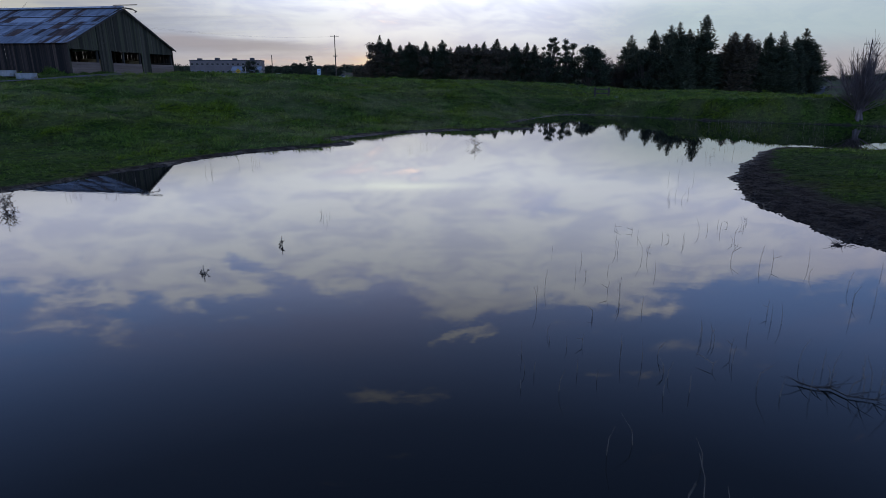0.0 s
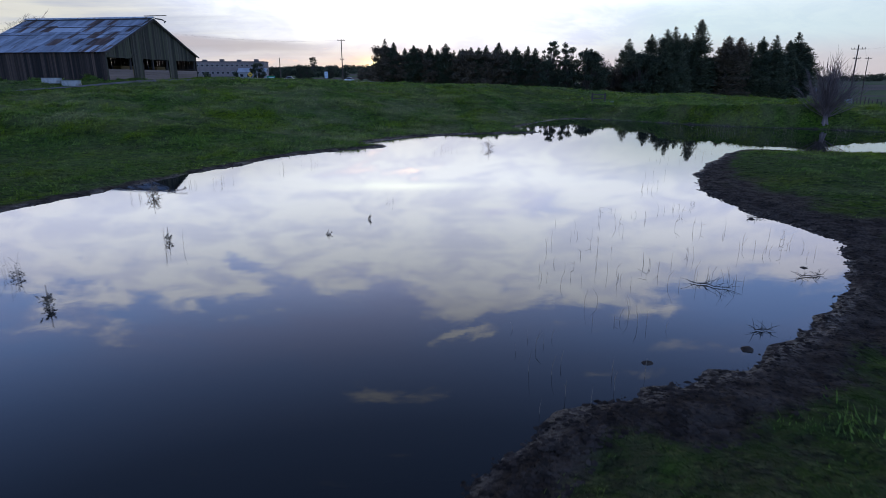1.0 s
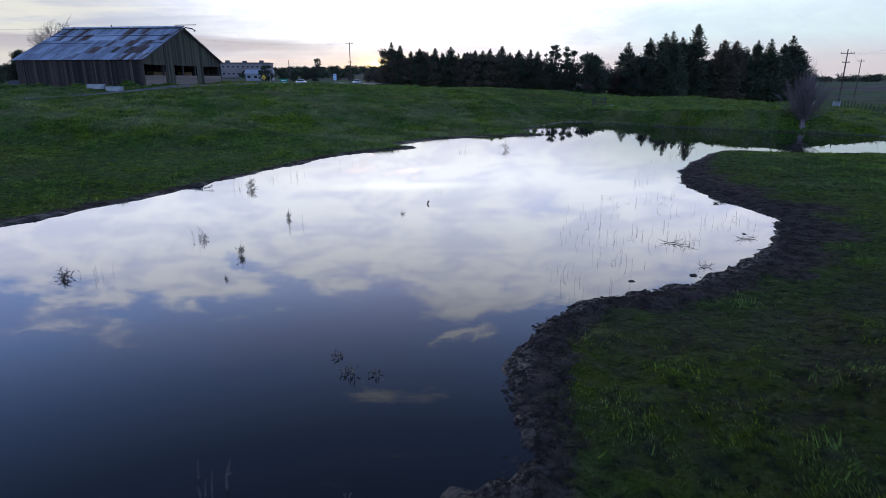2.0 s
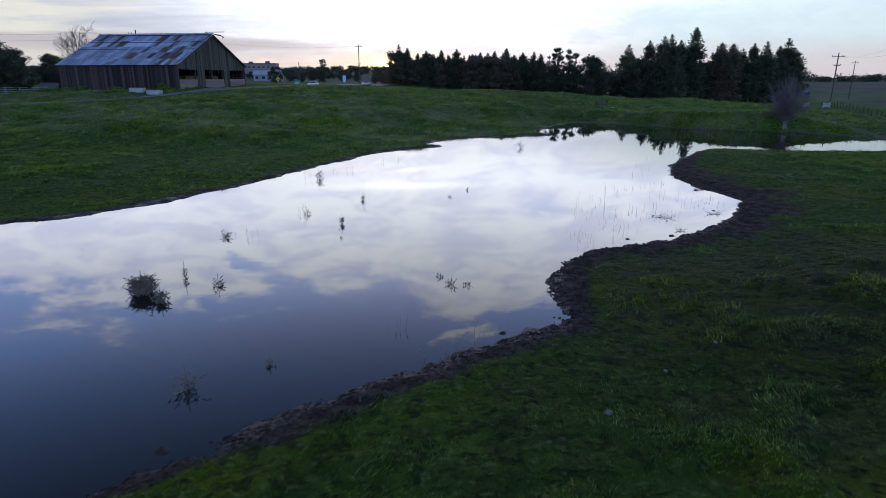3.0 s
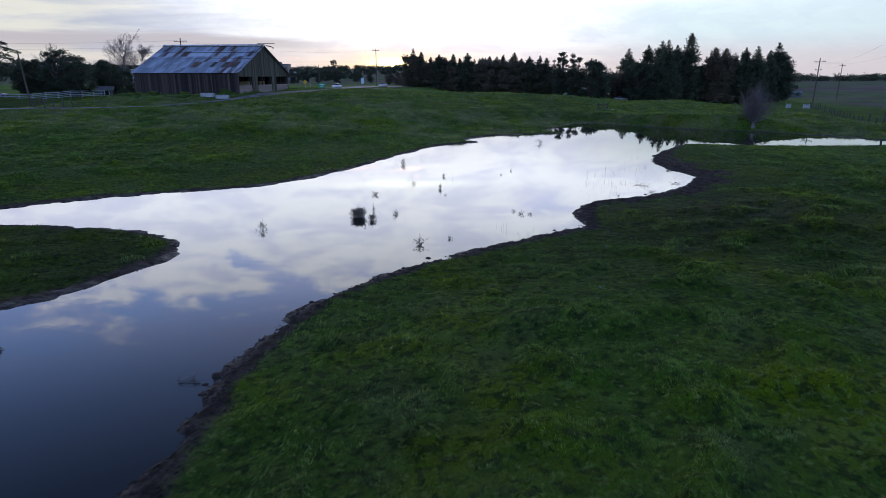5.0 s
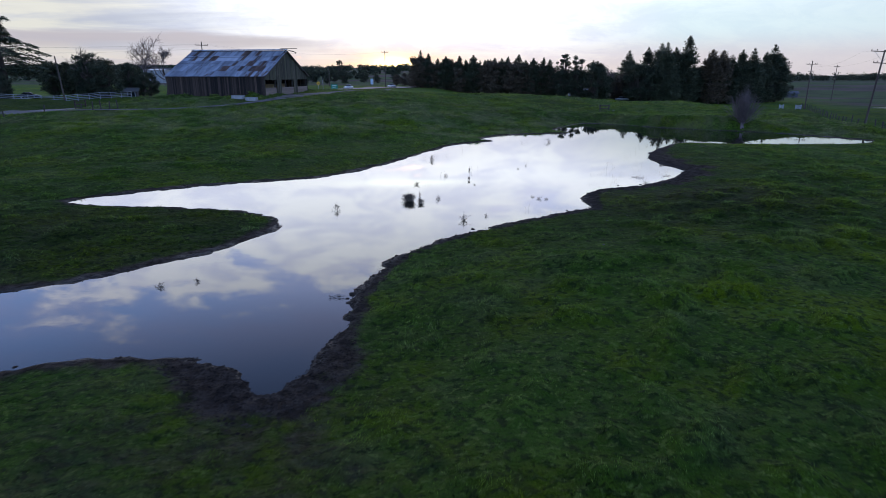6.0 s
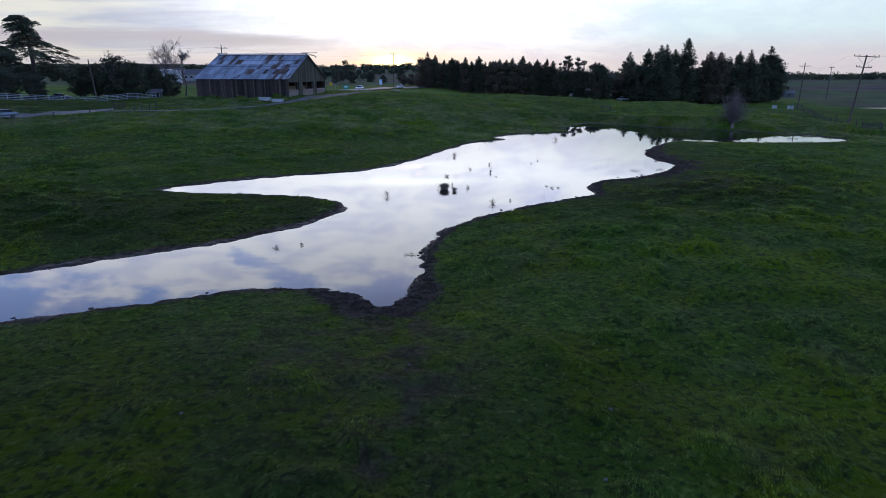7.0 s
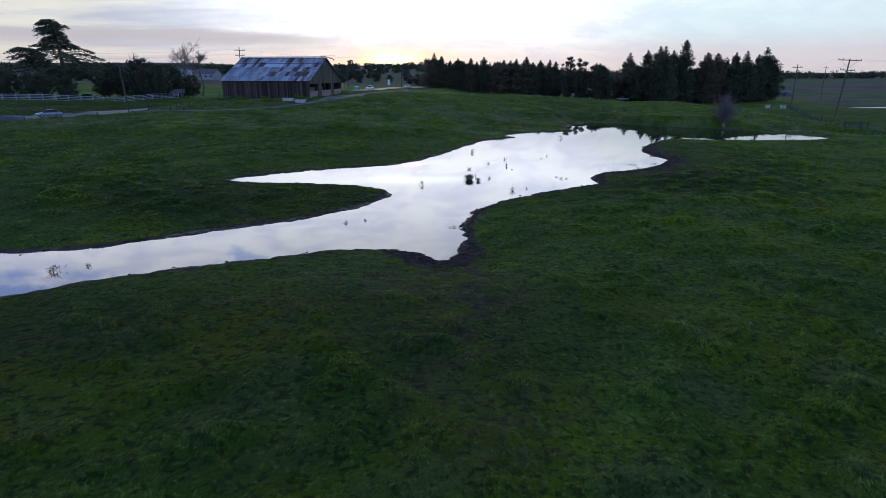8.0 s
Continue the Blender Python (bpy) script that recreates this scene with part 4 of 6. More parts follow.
for i, (x, y, h) in enumerate([(-94.4, 106, 10.6), (-89, 103.8, 8.8), (-91.5, 118, 8.6), (-95.7, 128.6, 9), (-87.5, 121, 6.5), (-114.7, 123.8, 9.2), (-110, 118, 8.2), (-104, 114, 8.6), (-99, 110, 8.4), (-90.2, 102.5, 5.2), (-85.5, 113, 5.5), (-98.5, 113, 9), (-103, 88, 6.2), (-108, 87, 6.6), (-114, 92, 7), (-121, 94, 8), (-128, 100, 9), (-106, 92, 5.6), (-118, 86, 5.5)]):
    tree("oak%d" % (i % 4), "oak_tree", x, y, h, "dark evergreen oak behind the white rail fence", "tree", "oaks behind the fence", 1.0, rr.uniform(0, 360))


def bare_tree(name, x, y, tubes, label, mat=M_TWIG, turn=0, sides=4):
    ob = thing(name, label, "tree", pose(x, y, z_at(x, y), 0, 0, turn))
    part("trunk", tubes_mesh("trunk", tubes[:1], M_BARK, 7), ob)
    part("crown", tubes_mesh("crown", tubes[1:], mat, sides), ob)
    return ob


bare_tree("bare_tree", -95.9, 137.3, bare_tubes(24, 0.56, 3, 1, 5, 4, 0.34, 0.011), "leafless winter tree with fine spreading branches")
bare_tree("bare_tree", -94.2, 144.4, bare_tubes(23, 0.56, 4, 1, 5, 4, 0.34, 0.011), "leafless winter tree with fine spreading branches")
for i, (x, y, top) in enumerate([(43, 176, 8.2), (46.5, 180, 7.0), (50, 178, 6.6), (53.5, 182, 8.0), (48, 190, 7.6)]):
    tree("scrub%d" % (i % 3), "hedge_tree", x, y, top - z_at(x, y), "low brown scrub tree between the grove and the row", "tree", "scrub between the woods", 1.2, rr.uniform(0, 360))
bare_tree("bare_tree", 47, 182, bare_tubes(13, 0.5, 5, 1, 5, 4, 0.33, 0.014, 0.035), "leafless winter tree between the grove and the row")
bare_tree("bare_tree", -95, 105.5, bare_tubes(14.5, 0.5, 13, 1, 4, 3, 0.4, 0.018), "gnarled dead tree standing among the oaks")


def willow(x, y):
    """A leafless osier: many whippy stems fanning up from one stool, with steep side twigs."""
    r = random.Random(21)
    stems, twigs = [], []
    for _ in range(150):
        a, sp = r.uniform(0, 6.28), abs(r.gauss(0, 0.95))
        d = Vector((math.cos(a) * sp, math.sin(a) * sp, 1)).normalized()
        L = r.uniform(2.5, 4.5) * (1 - 0.18 * min(1, sp))
        b = Vector((r.gauss(0, 0.16), r.gauss(0, 0.16), r.uniform(0.4, 1.0)))
        mid = b + d * L * 0.5
        end = mid + (d * 0.6 + Vector((0, 0, 0.4))).normalized() * L * 0.5
        stems.append(([b, mid, end], [0.028, 0.018, 0.006]))
        for _ in range(13):
            q = b.lerp(mid, r.uniform(0.3, 1)) if r.random() < 0.5 else mid.lerp(end, r.uniform(0, 0.95))
            e = (d + Vector((r.gauss(0, 0.36), r.gauss(0, 0.36), 0.22))).normalized()
            twigs.append(([q, q + e * r.uniform(0.5, 1.1)], [0.011, 0.005]))
    stems += [([(r.gauss(0, 0.2), r.gauss(0, 0.2), -0.3), (r.gauss(0, 0.12), r.gauss(0, 0.12), 0.8)], [0.11, 0.07]) for _ in range(6)]
    ob = thing("willow_shrub", "leafless many-stemmed willow on the pond bank", "shrub", pose(x, y, z_at(x, y)))
    part("trunk", tubes_mesh("trunk", stems, M_TWIG, 4), ob)
    part("crown", tubes_mesh("crown", twigs, M_TWIG, 3), ob)


willow(30.6, 44.3)

for i, (x, y, h) in enumerate([(-31, 221, 4.6), (-28, 224, 5.2), (-25.5, 222, 5.0), (-24, 215, 5.0), (-22.5, 206, 5.4)]):
    tree("scrub%d" % (i % 3), "hedge_tree", x, y, h, "low dense tree in the hedge beside the road", "tree", "hedge by the road", 1.25, rr.uniform(0, 360))
for i, (x, y, h) in enumerate([(-66, 250, 4.5), (-52, 275, 5.5), (-44, 262, 4.2), (-80, 285, 6), (-38, 300, 6.0)]):
    tree("oak%d" % (i % 4), "oak_tree", x, y, h, "low dark oak on the slope beyond the road", "tree", "oaks on the slope", 1.2, rr.uniform(0, 360))
tree("pine2", "gum_tree", -83.6, 385.7, 12.5, "airy dark tree on the rise beyond the road", "tree", "", 1.3)
tree("oak1", "oak_tree", -72, 300, 7, "low round oak on the rise beyond the road", "tree", "", 1.2)
tree("oak2", "oak_tree", -60, 262, 6.5, "low round oak on the rise beyond the road", "tree", "", 1.2)
tree("oak3", "oak_tree", -75, 240, 7, "low round oak beyond the barn", "tree", "", 1.2)


def far_woods(name, spans, label):
    """Belts of woodland so far off that no tree can be told apart; spans: from x, y to x, y, clumps, height."""
    pts = []
    for x0, y0, x1, y1, n, h in spans:
        t = rng.uniform(0, 1, n)
        x, y = x0 + (x1 - x0) * t + rng.normal(0, 4, n), y0 + (y1 - y0) * t + rng.normal(0, 14, n)
        tall = h * (0.55 + 0.45 * np.clip(0.5 + field(x, y, 26, 21) + 0.5 * field(x, y, 9, 22), 0, 1))
        z = ground_height(x, y)
        per = 60
        q = rng.normal(size=(n, per, 3))
        q *= (rng.random((n, per, 1)) ** 0.4) / np.linalg.norm(q, axis=2)[..., None]
        q = q * np.array([0.6, 0.6, 0.5]) + np.array([0, 0, 0.46])
        pts.append((np.stack([x, y, z], 1)[:, None] + q * tall[:, None, None]).reshape(-1, 3))
    ob = new(name, crown_mesh(name, np.concatenate(pts), 1.15, M_OAK, 0.0, 8))
    return tagged(ob, label, "woods", kind="stuff")


far_woods("far_woods", [(-700, 620, -60, 760, 420, 8), (-60, 700, 260, 820, 260, 9), (150, 640, 900, 900, 420, 11), (-420, 470, -120, 520, 130, 6),
                        (-130, 400, -20, 520, 60, 6), (-150, 340, -60, 370, 16, 6), (-500, 300, -230, 330, 90, 6), (900, 900, 1900, 700, 300, 14), (-1500, 500, -700, 620, 200, 9)],
          "distant dark woods along the horizon")

# the old cedar with its flat tiers
def cedar(x, y, h):
    """Two leaders, one upright and one arching aside, with long level boughs that carry flat drooping plates of needles."""
    r = np.random.default_rng(19)
    lead = np.array([(0, 0, -0.5), (0.1, 0, 0.3), (-0.35, 0.2, 0.62), (-0.9, 0.1, 0.85), (-2.2, 0, 1.0)]) * [1, 1, h]
    arch = np.array([(-0.1, 0, 0.2), (-2.6, -0.6, 0.38), (-6.0, -0.9, 0.54), (-8.6, -0.6, 0.65)]) * [1, 1, h]
    tubes = [([tuple(p) for p in lead], [0.8, 0.6, 0.34, 0.2, 0.05]), ([tuple(p) for p in arch], [0.45, 0.36, 0.24, 0.07])]
    base, way, size = [], [], []

    def bough(root, a, L, droop):
        out, side = np.array([np.cos(a), np.sin(a), 0.0]), np.array([-np.sin(a), np.cos(a), 0.0])
        end = root + out * L + [0, 0, -droop * L]
        mid = (root + end) / 2 + [0, 0, 0.13 * L]
        tubes.append(([tuple(root), tuple(mid), tuple(end)], [0.12, 0.08, 0.02]))
        for _ in range(int(3 + 3.2 * L)):
            f = r.uniform(0.25, 1.03)
            c = root * (1 - f) ** 2 + 2 * mid * f * (1 - f) + end * f * f
            c = c + side * r.uniform(-1, 1) * 0.26 * L * (1.15 - 0.7 * f)
            m, w = 14, r.uniform(0.3, 0.55)
            q = c + r.normal(size=(m, 3)) * np.array([w, w, 0.09])
            q[:, 2] -= 0.5 * ((q[:, :2] - c[:2]) ** 2).sum(1)
            d = out * 0.8 + side * r.normal(0, 0.7, m)[:, None] + np.array([0, 0, -0.25]) + r.normal(0, 0.15, (m, 3))
            base.append(q)
            way.append(d / np.linalg.norm(d, axis=1)[:, None])
            size.append(r.uniform(0.28, 0.6, m))

    def along(path, u):
        k = u * (len(path) - 1)
        i = min(int(k), len(path) - 2)
        return path[i] + (path[i + 1] - path[i]) * (k - i)

    for k in range(118):
        u = 0.22 + 0.77 * k / 117
        p = along(lead, u)
        t = p[2] / h
        a = r.uniform(0, 6.28)
        if 0.36 < t < 0.64 and np.cos(a) < -0.25:
            continue
        L = h * np.interp(t, [0.1, 0.25, 0.42, 0.55, 0.64, 0.72, 0.82, 0.92, 1.0], [0.45, 0.56, 0.60, 0.54, 0.42, 0.26, 0.22, 0.19, 0.05]) * r.uniform(0.4, 1.05)
        bough(p, a, L, 0.15 if t < 0.8 else 0.04)
    for k in range(58):
        u = r.uniform(0.2, 1.0)
        a = r.uniform(0, 6.28)
        L = h * (0.31 if np.cos(a) < 0.2 else 0.14) * r.uniform(0.45, 1.1) * (0.7 + 0.3 * u)
        bough(along(arch, u), a, L, 0.18)
    ob = thing("cedar_tree", "tall old cedar with flat dark tiers of branches", "cedar", pose(x, y, z_at(x, y)))
    part("trunk", tubes_mesh("trunk", tubes, M_BARK, 6), ob)
    part("crown", spray_mesh("crown", (np.concatenate(base), np.concatenate(way), np.concatenate(size)), M_LEAF, 4), ob)


cedar(-113, 104, 19.5)

# ---- barn ----
B_LEN, B_WID, B_EAVE, B_RIDGE = 18.9, 20.2, 3.83, 8.75
B_OUT = 0.35  # how far the roof stands past the walls


def corrugated(width, length, mat, waves=7, amp=0.02):
    n = waves * 3
    V = [(width * i / n, y, amp * math.sin(2 * math.pi * i / 3 + 0.5)) for y in (0, length) for i in range(n + 1)]
    F = [(i, i + 1, n + 2 + i, n + 1 + i) for i in range(n)]
    return mesh_of("sheet", V, F, mat, True)


def barn(m):
    ob = thing("barn", "weathered timber hay barn with a patched rusty tin roof", "barn", m)
    r = random.Random(8)
    board, mossy = (box_mesh("board", (0, -0.0125, 0), (1, 0.0125, 1), mt, 0) for mt in (M_WOOD, M_GABLE))

    def boards(wall, origin, turn, width, top, bottom=lambda s: 0.0, step_w=0.31, ragged=0.12, board=board):
        """Upright boards side by side along a wall; top and bottom give their ends by the distance along it."""
        s = 0.0
        while s < width - 0.05:
            w = min(step_w * r.uniform(0.55, 1.35), width - s)
            lo, hi = bottom(s + w / 2), top(s + w / 2)
            if hi - lo > 0.15:
                b = part("board", board, wall)
                lo2 = lo + (r.uniform(0, ragged) if lo < 0.3 else r.uniform(-0.05, 0.05))
                b.matrix_basis = pose(*origin, 0, 0, turn) @ pose(s, r.uniform(-0.012, 0.012), lo2, 0, r.uniform(-0.5, 0.5), 0) @ Matrix.Diagonal((w - 0.012, 1, hi - lo2, 1))
            s += w

    def roof_at(y):
        """Height of the roof's underside above the floor."""
        return B_RIDGE - 0.12 - abs(y - B_WID / 2) * (B_RIDGE - B_EAVE) / (B_WID / 2 + B_OUT)

    # timber frame behind the boards
    frame_tubes = bmesh.new()
    for y in (0.16, B_WID - 0.16):
        for z in (0.5, 2.0, 3.3):
            box_bm(frame_tubes, (-B_LEN + 0.1, y - 0.05, z), (-0.1, y + 0.05, z + 0.15))
    for z in (3.45, 5.6):
        box_bm(frame_tubes, (-B_LEN + 0.12, 0.15 + max(0, z - 3.6) * 2.2, z), (-B_LEN + 0.24, B_WID - 0.15 - max(0, z - 3.6) * 2.2, z + 0.2))
    part("frame", bm_mesh("frame", frame_tubes, M_DARKWOOD), ob)
    post_mesh = box_mesh("post", (-0.11, -0.11, -0.3), (0.11, 0.11, 3.6), M_DARKWOOD, 0.015)
    for x in np.linspace(-B_LEN + 0.3, -0.3, 6):
        for y in (0.3, 4.9, 9.6, 12.9, B_WID - 0.3):
            part("post", post_mesh, ob, m=pose(x, y, 0))
    south = part("wall", box_mesh("wall", (-B_LEN, 0.03, 3.4), (0, 0.1, 3.6), M_DARKWOOD), ob, "long wall of upright weathered boards")
    boards(south, (-B_LEN, 0, 0), 0, B_LEN, lambda s: 3.86)
    north = part("wall", box_mesh("wall", (-B_LEN, B_WID - 0.1, 3.4), (0, B_WID - 0.03, 3.6), M_DARKWOOD), ob)
    boards(north, (-B_LEN, B_WID, 0), 0, B_LEN, lambda s: 3.86)
    west = part("wall", box_mesh("wall", (-B_LEN + 0.03, 0.1, 3.4), (-B_LEN + 0.1, B_WID - 0.1, 3.6), M_DARKWOOD), ob)
    boards(west, (-B_LEN, 0, 0), 90, B_WID, lambda s: roof_at(s))
    # the open gable: boards above, two boarded piers, three bays with low plank doors
    gable = part("wall", box_mesh("wall", (-0.12, 0.05, 3.28), (-0.03, B_WID - 0.05, 3.55), M_DARKWOOD), ob, "gable wall of upright grey boards")
    BAYS = ((0.15, 4.9), (7.2, 12.9), (14.8, B_WID - 0.15))
    lower = lambda s: 3.25 if any(a < s < b for a, b in BAYS) else 0.0
    boards(gable, (0, 0, 0), 90, B_WID, lambda s: roof_at(s), lower, 0.33, 0.12, mossy)
    plank = box_mesh("plank", (0, 0, 0), (0.05, 1, 0.29), M_PLY, 0.006)
    for a, b in BAYS:
        door = part("bay_door", box_mesh("bay_door", (-0.16, a + 0.05, 0.05), (-0.09, b - 0.05, 0.15), M_DARKWOOD), ob, "low pale plank door closing a bay")
        for k in range(6):
            part("plank", plank, door, m=pose(-0.08, a + 0.03, 0.06 + 0.3 * k) @ Matrix.Diagonal((1, b - a - 0.06, 1, 1)))
    # roof: purlins and rows of corrugated sheets
    slope = math.atan2(B_RIDGE - B_EAVE, B_WID / 2 + 1)
    run = (B_WID / 2 + B_OUT) / math.cos(slope)
    sheet_w, rows_n, cols_n = 0.70, 5, 28
    kinds = [corrugated(sheet_w + 0.05, run / rows_n + 0.10, mt, 5, 0.018) for mt in (M_TIN, M_TIN2, M_RUST)]
    # which sheets of the south slope are rusted through (R, at times r) or newly patched (p), row by row from the eave
    STATE = {0: "......................rR.r.r", 1: "..............rRr.rR..rRRr..", 2: "................Rr..Rr..R...", 3: "pp.Rppr.rRpppppp.R...r....R.", 4: "..r...rr....r...RR..r......."}
    for flip in (0, 1):
        roof = part("roof", tubes_mesh("roof", [([(-B_LEN - B_OUT, yy, zz), (0.3, yy, zz)], [0.06, 0.06]) for yy, zz in
                    [((B_WID / 2) + (1 if flip else -1) * q, roof_at(B_WID / 2 + q) + 0.02) for q in (0.3, 2.8, 5.2, 7.6)]], M_DARKWOOD, 4), ob, "corrugated tin roof slope with rust stains")
        for k in range(rows_n):
            for j in range(cols_n):
                c = STATE[k][j] if not flip else r.choice("...r")
                kind = 2 if c == "R" or (c == "r" and r.random() < 0.65) else (1 if c == "p" else 0)
                lift = 0.016 * k + r.uniform(0, 0.02)
                mm = pose(B_OUT, B_WID + B_OUT, B_EAVE, 0, 0, 180) if flip else pose(-B_LEN - B_OUT, -B_OUT, B_EAVE)
                part("sheet", kinds[kind], roof, m=mm @ pose(0, 0, 0, math.degrees(slope)) @ pose(j * sheet_w * 0.9985 + r.uniform(-0.015, 0.015), k * run / rows_n - (0.12 if k else 0.0) + r.uniform(-0.04, 0.02), lift, 0, 0, r.uniform(-0.4, 0.4)))
    fold = math.tan(slope) * 0.26
    V = [(x_, B_WID / 2 + y_, B_RIDGE + 0.06 + z_) for x_ in (-B_LEN - B_OUT, B_OUT) for y_, z_ in ((-0.26, -fold), (0, 0.0), (0.26, -fold), (0.26, -fold - 0.1), (0, -0.1), (-0.26, -fold - 0.1))]
    part("ridge_cap", mesh_of("ridge_cap", V, [(i, (i + 1) % 6, 6 + (i + 1) % 6, 6 + i) for i in range(6)] + [(5, 4, 1, 0), (4, 3, 2, 1), (6, 7, 10, 11), (7, 8, 9, 10)], M_TIN), ob)
    part("ridge_beam", box_mesh("ridge_beam", (-1, B_WID / 2 - 0.05, B_RIDGE + 0.10), (2.3, B_WID / 2 + 0.05, B_RIDGE + 0.19), M_DARKWOOD), ob, "bare beam jutting past the gable")
    part("broken_board", tubes_mesh("broken_board", [([(0.6, B_WID / 2, B_RIDGE - 0.2), (1.5, B_WID / 2 + 0.1, B_RIDGE - 0.35), (2.0, B_WID / 2 + 0.1, B_RIDGE - 0.62), (1.85, B_WID / 2, B_RIDGE - 0.8)], [0.08, 0.1, 0.12, 0.05])], M_DARKWOOD, 5), ob)
    verge = box_mesh("verge_board", (0, 0, -0.16), (0.04, run, 0.0), M_DARKWOOD)
    part("verge_board", verge, ob, m=pose(B_OUT - 0.04, -B_OUT, B_EAVE, math.degrees(slope)))
    part("verge_board", verge, ob, m=pose(B_OUT, B_WID + B_OUT, B_EAVE, 0, 0, 180) @ pose(0, 0, 0, math.degrees(slope)))
    return ob


M_TIN2 = material("newer_sheet", (0.56, 0.60, 0.66), (0.64, 0.67, 0.73), 0.42, 0.5, 6.0, 0.1, metal=0.35, each=0.12)
BARN = pose(-42.25, 69.85, 3.26, 0, 0, -8.7)
barn(BARN)


def hay_bale(x, y, z, turn):
    bm = bmesh.new()
    box_bm(bm, (-1.2, -0.6, 0), (1.2, 0.6, 1.2), 0.07)
    ob = tagged(new("hay_bale", bm_mesh("hay_bale", bm, M_HAY)), "large square bale of dull yellow hay in the barn", "hay bale", "bales in the barn")
    ob.matrix_basis = BARN @ pose(x, y, z, 0, 0, turn)
    return ob


for x, y, z, t in ((-4.0, 8.3, 0, 90), (-4.1, 10.7, 0, 92), (-4.0, 8.4, 1.2, 89), (-4.05, 10.6, 1.2, 90), (-4.2, 16.4, 0, 90), (-4.2, 16.4, 1.2, 93)):
    hay_bale(x, y, z, t)


def trough(name, m, length, label):
    """A stock tank: a long round-ended tub with a rolled rim."""
    ob = thing(name, label, "trough", m, "troughs by the barn")
    V, F, n = [], [], 24
    ring = []
    for k in range(n):
        a = 2 * math.pi * k / n
        c, s = math.cos(a), math.sin(a)
        ring.append((c * 0.4 + (length / 2 - 0.4) * (1 if c > 0 else -1), s * 0.4))
    levels = [(1.0, 0.0), (1.03, 0.3), (1.0, 0.34), (1.02, 0.58), (1.08, 0.6), (1.0, 0.6), (0.95, 0.56), (0.95, 0.3)]
    for s, z in levels:
        V += [(x * s, y * s, z) for x, y in ring]
    for i in range(len(levels) - 1):
        F += [(i * n + k, i * n + (k + 1) % n, (i + 1) * n + (k + 1) % n, (i + 1) * n + k) for k in range(n)]
    F.append(tuple(range((len(levels) - 1) * n, len(levels) * n)))
    part("tub", mesh_of("tub", V, F, M_GALV), ob)
    return ob


def at_barn(x, y):
    p = BARN @ Vector((x, y, 0))
    return p.x, p.y


for x, ln in ((-1.5, 2.3), (0.9, 2.2)):
    px_, py_ = at_barn(x, -7.3)
    trough("water_trough", pose(px_, py_, z_at(px_, py_) - 0.02, 0, 0, -8.7), ln, "long pale metal stock trough on the grass by the barn")

# ---- poles and wires ----
def pole(x, y, top, arms, label, turn=0.0, lean=0.0, base=None):
    """A utility pole; arms: (height below the top, width, braced)."""
    z0 = z_at(x, y) if base is None else base
    h = top - z0
    ob = thing("utility_pole", label, "utility pole", pose(x, y, z0, 0, lean, turn), "utility poles")
    part("shaft", tubes_mesh("shaft", [([(0, 0, -0.5), (0, 0, h * 0.5), (0, 0, h)], [0.17, 0.145, 0.11])], M_POLE, 8), ob)
    pin = tubes_mesh("insulator", [([(0, 0, 0), (0, 0, 0.12), (0, 0, 0.26)], [0.02, 0.06, 0.035])], M_DARKWOOD, 6)
    for drop, wide, braced in arms:
        arm = part("crossarm", box_mesh("crossarm", (-wide / 2, -0.2, h - drop - 0.07), (wide / 2, -0.1, h - drop + 0.06), M_POLE), ob)
        for k in (-0.48, -0.28, 0.28, 0.48):
            part("insulator", pin, arm, m=pose(k * wide, -0.15, h - drop + 0.06))
        if braced:
            for s in (-1, 1):
                part("brace", tubes_mesh("brace", [([(s * wide * 0.36, -0.15, h - drop - 0.05), (0, -0.12, h - drop - 1.5)], [0.03, 0.03])], M_GALV, 5), ob)
    return ob


pole(58.9, 60.8, 11.2, ((0.25, 3.7, True), (2.0, 2.3, False)), "tall wooden utility pole with two crossarms beside the wire fence", -25, 3.6, -0.6)
pole(89, 129, 11.0, ((0.9, 2.6, False), (2.9, 1.4, False)), "wooden utility pole with crossarms in the far field", -25)
pole(144, 205, 11.0, ((0.6, 2.0, False),), "wooden utility pole with a crossarm in the far field", -25)
pole(125, 205, 12.5, ((0.8, 2.2, False),), "wooden utility pole behind the grove", -25)
pole(-32.2, 185, 15.6, ((0.5, 2.4, False), (6.0, 1.2, False)), "tall wooden utility pole by the road", 10)
pole(-73.5, 122.6, 15.6, ((0.9, 3.0, False), (2.3, 2.6, False)), "tall wooden utility pole rising behind the barn", 30)
pole(-88, 85.3, 11.0, (), "bare leaning wooden pole by the white fence", 0, -4)
pole(-56, 202, 10.6, (), "slim wooden pole beyond the barn")


def wires(name, spans, sag, label):
    t = np.linspace(0, 1, 13)
    tubes = []
    for a, b in spans:
        a, b = Vector(a), Vector(b)
        tubes.append(([a.lerp(b, k) - Vector((0, 0, sag * 4 * k * (1 - k))) for k in t], [0.008] * 13))
    return tagged(new(name, tubes_mesh(name, tubes, M_WIRE, 4)), label, "power line", kind="stuff")


